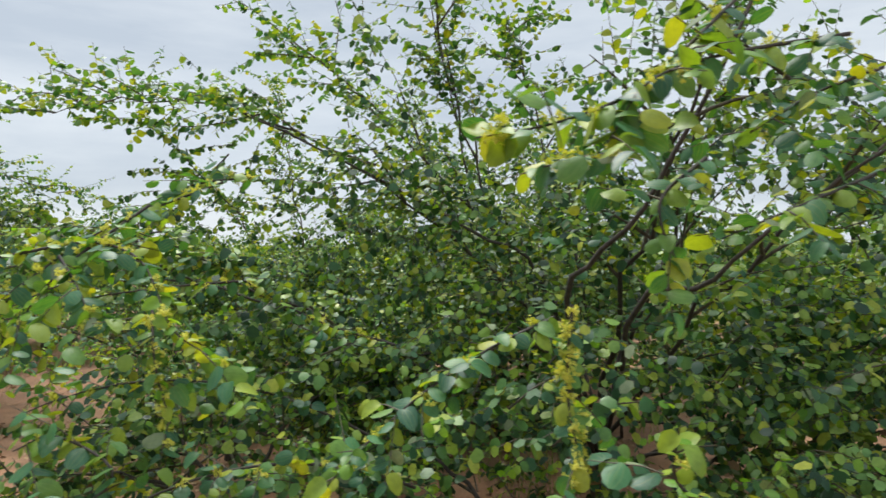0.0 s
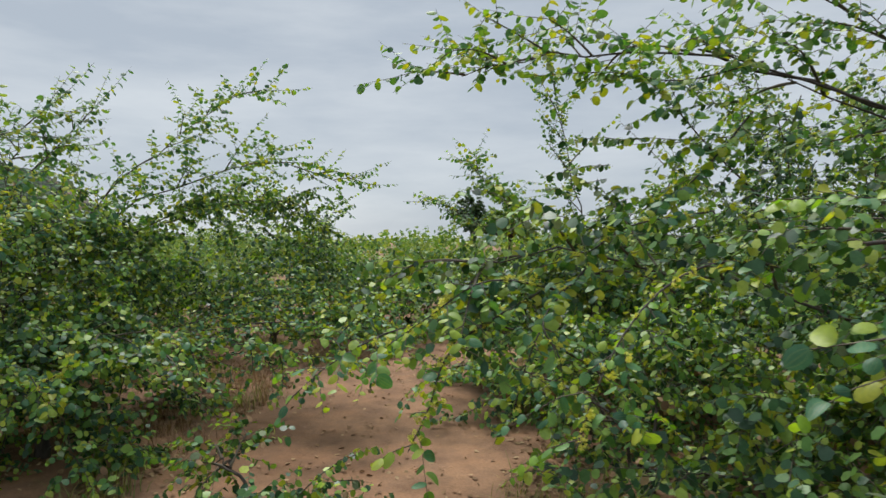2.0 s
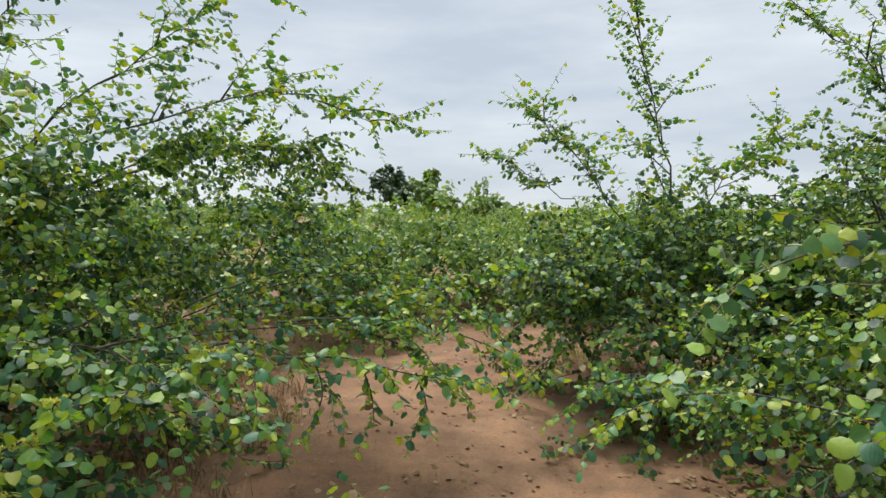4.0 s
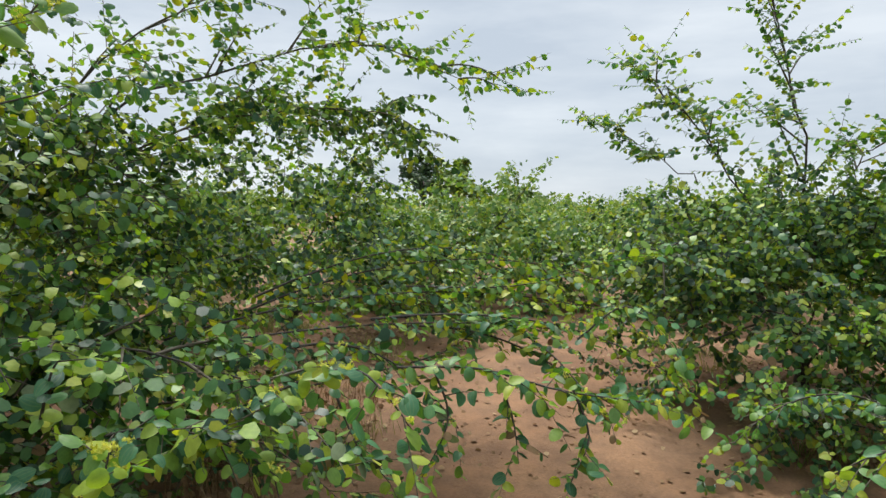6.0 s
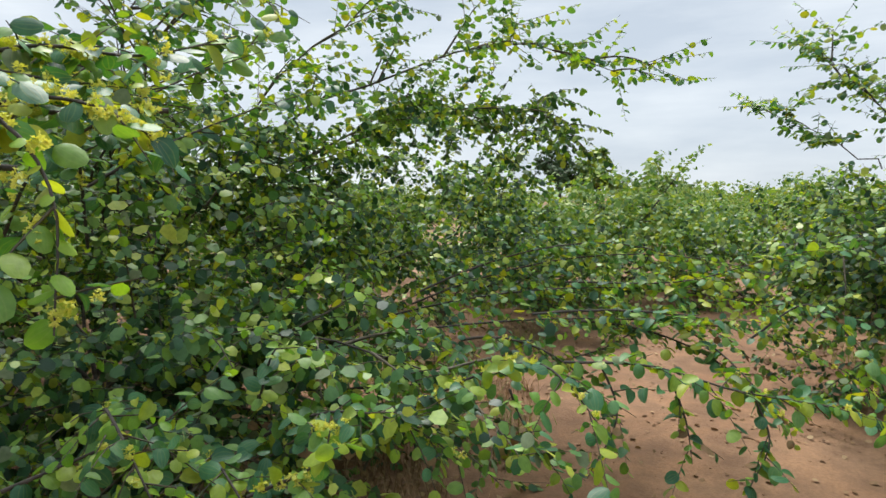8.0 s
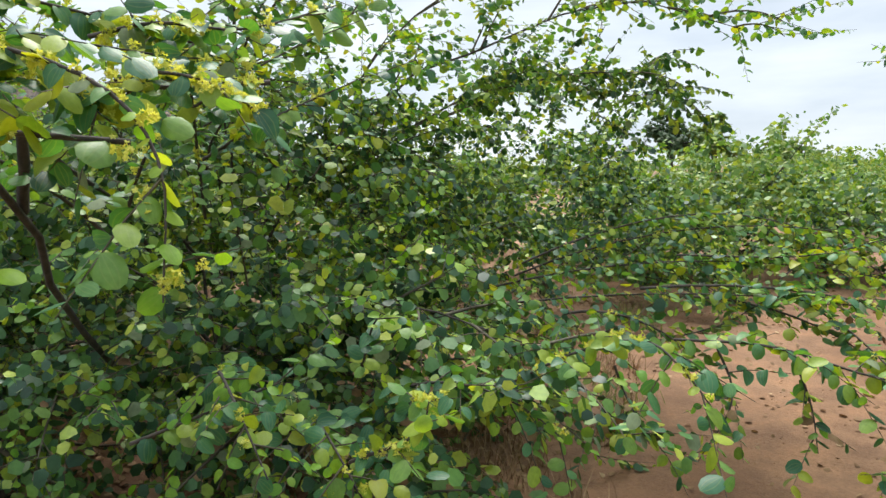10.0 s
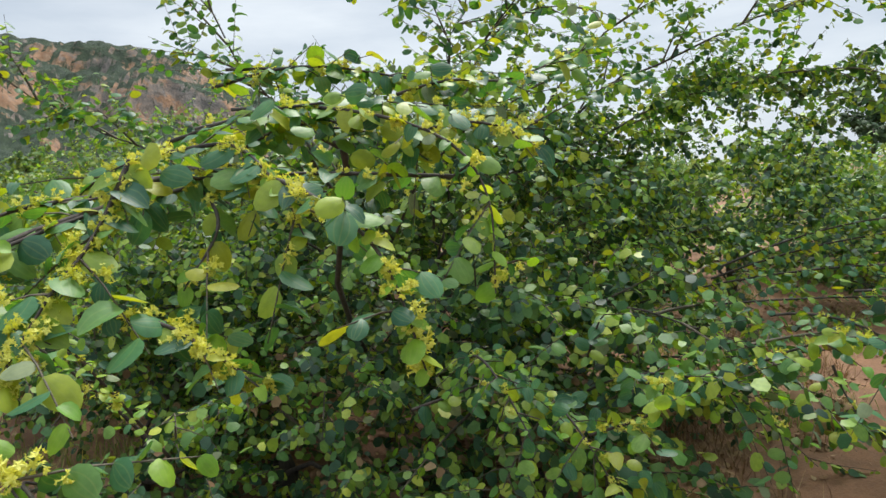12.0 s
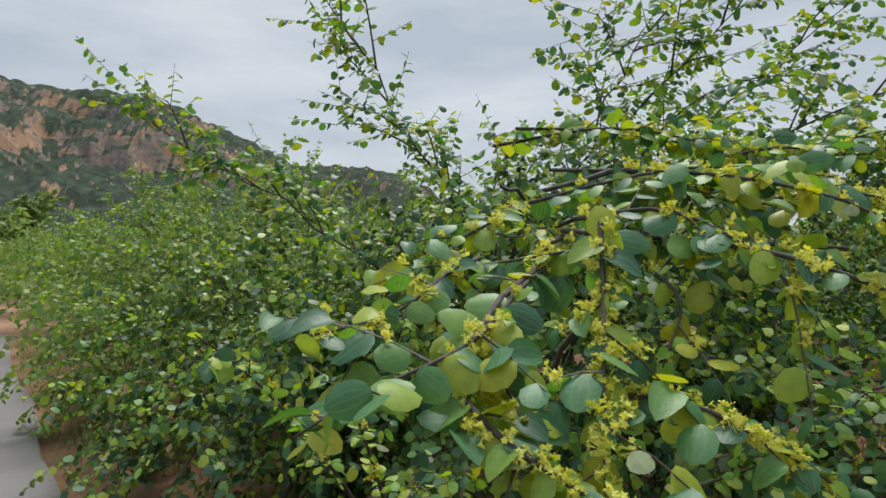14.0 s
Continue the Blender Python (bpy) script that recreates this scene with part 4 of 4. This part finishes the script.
# low growth under it towards the road
shrub((-5.7, 4.85), 0.8, 0.75, 26, limbs=2, subs=5, fill=280, leaf=0.055, loose=160, flowers=40, label="low leafy jujube shrub at the mouth of the path",
      sprays=[((-5.5, 4.7, 0.5), (-5.0, 4.5, 0.95), (-4.7, 4.65, 0.6), 16, (0.1, 0.28), 0.3),
              ((-5.5, 4.6, 0.5), (-5.3, 4.2, 0.9), (-5.0, 4.1, 0.55), 16, (0.1, 0.28), 0.5),
              ((-5.5, 4.8, 0.4), (-4.8, 5.0, 0.75), (-4.45, 5.15, 0.4), 16, (0.1, 0.28), 0.2)])
shrub((-7.35, 3.95), 0.75, 0.8, 27, limbs=4, subs=5, fill=800, label="low leafy shrub at the edge of the road")
shrub((-10.0, 5.35), 1.3, 1.0, 28, limbs=5, subs=5, fill=1400, leaf_mats=[FAR, YOUNG, PALE, DRY], label="rounded light green shrub at the edge of the road")
shrub((-6.75, 4.35), 0.95, 1.05, 23, limbs=2, subs=4, fill=230, label="low dense part-shaded jujube shrub beside the verge")
shrub((-8.4, 4.95), 1.3, 1.1, 19, limbs=6, subs=5, fill=1500, whips=1, label="jujube shrub growing beside the concrete road")
# where the path closes in
shrub((-3.9, 12.4), 1.25, 1.5, 31, limbs=5, subs=5, fill=900, leaf=0.06, label="rounded jujube shrub where the earth path closes in")
shrub((-5.4, 12.0), 1.3, 1.3, 32, limbs=5, subs=5, fill=800, leaf=0.06, label="rounded jujube shrub at the end of the earth path")
shrub((-1.7, 11.6), 1.35, 1.4, 33, limbs=5, subs=5, fill=800, leaf=0.06, label="rounded jujube shrub farther along the earth path")
# across the path
shrub((-1.75, 6.0), 0.5, 0.75, 29, limbs=3, subs=4, fill=420, label="low jujube shrub trailing onto the earth path", loose=80,
      sprays=[((-2.0, 5.9, 0.35), (-2.6, 5.8, 0.75), (-3.0, 5.7, 0.35), 18, (0.1, 0.3), 0.3)])
shrub((-1.7, 7.65), 1.55, 1.45, 15, limbs=8, subs=6, fill=2900, low=0.3, label="dark jujube shrub with a tall leading shoot",
      heroes=[((-1.57, 7.67, 0.81), (-1.76, 7.79, 1.96), (-1.98, 7.92, 3.32), 0.02, 13, (0.3, 0.65), T2),
              ((-1.96, 7.69, 1.23), (-2.45, 7.74, 1.94), (-2.86, 7.77, 2.34), 0.013, 12, (0.2, 0.45), (0.12, 0.3)),
              ((-2.52, 7.62, 1.55), (-2.93, 7.54, 1.81), (-3.3, 7.54, 1.92), 0.008, 7, (0.1, 0.25), (0.08, 0.2)),
              ((-2.05, 7.47, 0.82), (-2.69, 7.1, 1.24), (-3.0, 6.79, 1.03), 0.012, 12, (0.25, 0.45), (0.12, 0.3)),
              ((-1.48, 7.8, 1.41), (-1.02, 8.04, 2.0), (-0.5, 8.15, 2.23), 0.012, 11, (0.25, 0.5), (0.12, 0.3))],
      boughs=[[(-1.75, 7.55, 0.02), (-1.72, 7.6, 0.4), (-1.6, 7.66, 0.8), (-1.72, 7.75, 1.5)], [(-1.45, 7.5, 0.02), (-1.4, 7.55, 0.4), (-1.3, 7.6, 0.8)]])
shrub((0.65, 7.3), 2.9, 1.9, 16, limbs=8, subs=6, fill=2900, whips=4, label="tall broad jujube shrub rising above its neighbours",
      heroes=[((0.6, 7.5, 1.0), (0.2, 7.4, 2.6), (-0.65, 7.45, 3.05), 0.018, 12, (0.3, 0.6), T2)])
shrub((-0.2, 5.9), 1.2, 1.3, 24, limbs=6, subs=6, fill=1500, label="low spreading jujube shrub")
shrub((-8.9, 7.9), 1.9, 1.7, 17, limbs=6, subs=5, fill=1500, leaf=0.056, whips=2)
shrub((-6.0, 9.7), 1.9, 1.75, 18, limbs=6, subs=5, fill=1700, leaf=0.058, whips=1)
shrub((3.3, 3.6), 2.2, 1.9, 20, limbs=6, subs=5, fill=1500, leaf=0.058, whips=2)
shrub((-11.3, 6.6), 2.3, 1.5, 25, limbs=8, subs=7, fill=1900, leaf_mats=[FAR, YOUNG, PALE, DRY], whips=4, label="tall light green shrub beside the concrete road")

# shrubs farther off: a few grown, then repeated
rng = np.random.default_rng(5)
KINDS = [shrub((40 + 6 * k, -40), 1.75 + 0.15 * k, 1.95, 40 + k, limbs=6, subs=4, twig_n=4, leaf=0.085, spacing=0.046, lod=0, whips=(1, 2, 4)[k], fill=1700, stems=False, fill_len=(0.2, 0.5), leaf_mats=[FAR],
               label="jujube shrub of the grove, light green in the distance") for k in range(3)]
spots = []
for row in range(7):
    y0 = 12.0 + 3.4 * row * (1 + 0.09 * row)
    for x0 in np.arange(-22 - 2.6 * row, 17 + 3.2 * row, 3.5):
        x, y = x0 + rng.uniform(-0.6, 0.6) + (row % 2) * 1.7, y0 + rng.uniform(-0.6, 0.6)
        if y < 0.3 * -x + 4.6 or x > 0.75 * y + 1 or rng.random() < 0.05:
            continue
        spots.append((x, y))
spots += [(5.2, 6.2), (4.4, 9.6), (6.6, 4.0), (-13.6, 7.1), (-13.0, 10.0), (-16.6, 8.0), (-20, 9.1), (-24, 10.2), (-28.5, 11.6), (-33, 12.4), (-38, 12.6), (-42, 12.4), (-46, 10.6), (-47, 6.5)]
for k, (x, y) in enumerate(spots):
    m = rng.uniform(0.56, 0.92) if abs(x + 2.5) < 9 + 0.1 * y and y > 10 else rng.uniform(0.85, 1.1)
    copy_thing(KINDS[k % 3], Matrix.Translation((x, y, 0)) @ Matrix.Rotation(rng.uniform(0, 6.28), 4, "Z") @ Matrix.Scale(float(m), 4))
for k, ob in enumerate(KINDS):
    ob.location = ((9, -12, 0), (-2, -9, 0), (-14, -3, 0))[k]


# ---- distant trees and poles ----
def tree(place, height, crown, seed, mat, label, leaf=0.35):
    g = Growth(seed, leaf, 0)
    r = g.r
    root = thing("tree", (*place, 0), label, "tree", "trees beyond the grove")
    top = np.array((0, 0, height * 0.55))
    for i in range(16):
        az, el = i * 2.4, math.asin((i * 0.618) % 1)
        c = np.array((crown * math.cos(az) * math.cos(el), crown * math.sin(az) * math.cos(el), height * (0.42 + 0.58 * math.sin(el)))) * r.uniform(0.8, 1.08)
        pts = g.curve(top * r.uniform(0.5, 1), (top + c) / 2 + UP * 0.3, c, 8)
        g.stem(pts, height * 0.016, height * 0.003, 5)
        for q in range(9):
            a = pts[2 + int(r.integers(0, 6))]
            e = a + r.normal(0, 1, 3) * crown * 0.24
            tw = g.curve(a, (a + e) / 2 + UP * 0.1, e, 4)
            g.leaves(tw, leaf * 0.11)
    g.hung = g.hang()
    part("trunk", g.stem_mesh("trunk", [(np.array(((0, 0, -0.2), (0.05, 0, height * 0.3), tuple(top))), height * 0.03, height * 0.018, 8)], BARK), root)
    part("limbs", g.stem_mesh("limbs", g.stems, BARK), root, kind="stuff")
    part("crown", g.leaf_mesh("crown", [mat]), root, kind="stuff")
    return root


tree((-7.5, 58), 6.3, 2.0, 71, DARKTREE, "small dark green tree rising above the grove")
tree((-4.4, 60), 5.9, 2.2, 72, FAR, "round green tree rising above the grove")
tree((1.2, 62), 3.3, 2.6, 73, FAR, "low round tree at the far edge of the grove")
tree((28, 44), 8.5, 3.2, 74, DARKTREE, "dark green tree behind the shrubs")
tree((-66, 15.5), 7.5, 4.2, 75, DARKTREE, "dark broad tree at the bend of the road")
tree((-72, 27), 6.0, 4.0, 76, FAR, "broad green tree at the bend of the road")


def far_woods():
    """Low uneven woodland that closes the horizon."""
    g = Growth(90, 0.9, 0)
    r = g.r
    for k in range(2600):
        az, d = radians(r.uniform(-75, 85)), r.uniform(75, 150)
        x, y = -math.sin(az) * d, math.cos(az) * d
        top = 2.2 + 1.4 * noise.noise(Vector((az * 9, 0, 3))) + 0.8 * noise.noise(Vector((az * 31, d * 0.1, 3)))
        p = np.array((x, y, max(0.2, top * r.random() ** 0.5)))
        g.leaves(np.array((p, p + r.normal(0, 0.8, 3))), 0.25)
    g.hung = g.hang()
    ob = new("far_woods", g.leaf_mesh("far_woods", [FAR]))
    tagged(ob, "low hazy green scrub along the horizon", "woods", kind="stuff")


far_woods()
POLE_GREY = bark_material("weathered_pole_concrete", (0.42, 0.41, 0.39), (0.6, 0.59, 0.57))


def pole(place, height):
    root = thing("utility_pole", (*place, 0), "tall pale grey concrete utility pole beside the road", "pole", "utility poles")
    g = Growth(3, 0.1, 0)
    part("shaft", g.stem_mesh("shaft", [(np.array(((0, 0, -0.3), (0, 0, height / 2), (0, 0, height))), 0.17, 0.1, 10)], POLE_GREY), root)
    bar = bmesh.new()
    bmesh.ops.create_cube(bar, size=1, matrix=Matrix.Translation((0, 0, height - 1.2)) @ Matrix.Rotation(0.9, 4, "Z") @ Matrix.Diagonal((1.6, 0.1, 0.12, 1)))
    bmesh.ops.bevel(bar, geom=bar.edges[:], offset=0.015, segments=1, affect="EDGES")
    me = bpy.data.meshes.new("crossarm")
    bar.to_mesh(me)
    me.materials.append(POLE_GREY)
    part("crossarm", me, root)
    return root


pole((-50.9, 14.9), 9.1)
pole((-69.9, 21.3), 8.9)


# ---- litter, weeds and grass ----
def scatter(name, count, area, seed, maker, mats, label):
    r = np.random.default_rng(seed)
    vs, fs, b = [], [], 0
    while len(vs) < count:
        x, y = r.uniform(area[0], area[1]), r.uniform(area[2], area[3])
        if not allowed(x, y):
            continue
        v, f = maker(r)
        vs.append(v + np.array((x, y, ground_height(x, y))))
        fs.append(f + b)
        b += len(v)
    ob = new(name, tri_mesh(name, np.concatenate(vs), np.concatenate(fs), mats))
    return tagged(ob, label, name.replace("_", " "), kind="stuff")


def road_side(x, y):
    """Metres into the grove from the road's edge, roughly."""
    e = sorted(EDGE)
    return y - float(np.interp(x, [p[0] for p in e], [p[1] for p in e]))


def allowed(x, y):
    return road_side(x, y) > 0.12


def dead_leaf(r):
    v, f = SHAPES[1][int(r.integers(0, 3))]
    rot = np.array(Euler((r.normal(0, 0.3), r.normal(0, 0.3), r.uniform(0, 6.28))).to_matrix())
    return (v * r.uniform(0.02, 0.045)) @ rot.T + np.array((0, 0, 0.012)), f


def grass_tuft(r):
    vs, fs = [], []
    for k in range(14):
        az, h, lean = r.uniform(0, 6.28), r.uniform(0.04, 0.2), r.uniform(0.3, 1.6)
        d = np.array((math.cos(az), math.sin(az), 0))
        s = np.array((-d[1], d[0], 0)) * 0.0025
        p0 = np.array((*r.normal(0, 0.06, 2), 0))
        p1, p2 = p0 + UP * h * 0.6 + d * h * lean * 0.3, p0 + UP * h + d * h * lean
        b = len(vs)
        vs += [p0 - s, p0 + s, p1 + s * 0.8, p1 - s * 0.8, p2]
        fs += [(b, b + 1, b + 2), (b, b + 2, b + 3), (b + 3, b + 2, b + 4)]
    return np.array(vs), np.array(fs)


scatter("leaf_litter", 9000, (-12, 4, 0, 14), 81, dead_leaf, [DRY], "dry brown fallen leaves scattered on the earth")


def r_noise(x, y):
    return noise.noise(Vector((x * 1.3, y * 1.3, 4))) > -0.1


def allowed(x, y):
    d = road_side(x, y)
    return 0.05 < d and (d < 0.9 and r_noise(x, y) or math.sin(x * 2.3) * math.cos(y * 2.9) > 0.55) and not (-4.6 < x < -2.6 and y > 3.5)


scatter("grass_tufts", 1500, (-16, 3, -1.5, 12), 82, grass_tuft, [GRASS], "sparse green and straw-coloured grass tufts along the verge")


# pebbles and straw
def pebble(r):
    d = unit(np.array([(1, 0, 0), (-1, 0, 0), (0, 1, 0), (0, -1, 0), (0, 0, 1), (0.0, 0, -1)]) + r.normal(0, 0.15, (6, 3)))
    f = np.array([(0, 2, 4), (2, 1, 4), (1, 3, 4), (3, 0, 4), (2, 0, 5), (1, 2, 5), (3, 1, 5), (0, 3, 5)])
    return d * r.uniform(0.002, 0.009) * np.array((1, 1, 0.6)), f


def allowed(x, y):
    return road_side(x, y) > 0.05 and noise.noise(Vector((x * 0.9, y * 0.9, 9))) > -0.15


scatter("pebbles", 3500, (-9, 0, 1, 12), 83, pebble, [EARTH], "small red-brown pebbles and clods on the earth")


def allowed(x, y):
    return noise.noise(Vector((x * 1.6, y * 1.6, 2))) > 0.0 and not (-4.7 < x < -2.4)


scatter("dry_grass", 90, (-5.7, -4.4, 5.0, 8.0), 84, grass_tuft, [DRY], "straw-brown dry grass under the shrub's skirt")
scatter("fallen_leaves", 5000, (-7.5, -1.5, 3.5, 10), 85, dead_leaf, [DRY], "patches of brown dead leaves under the shrubs")
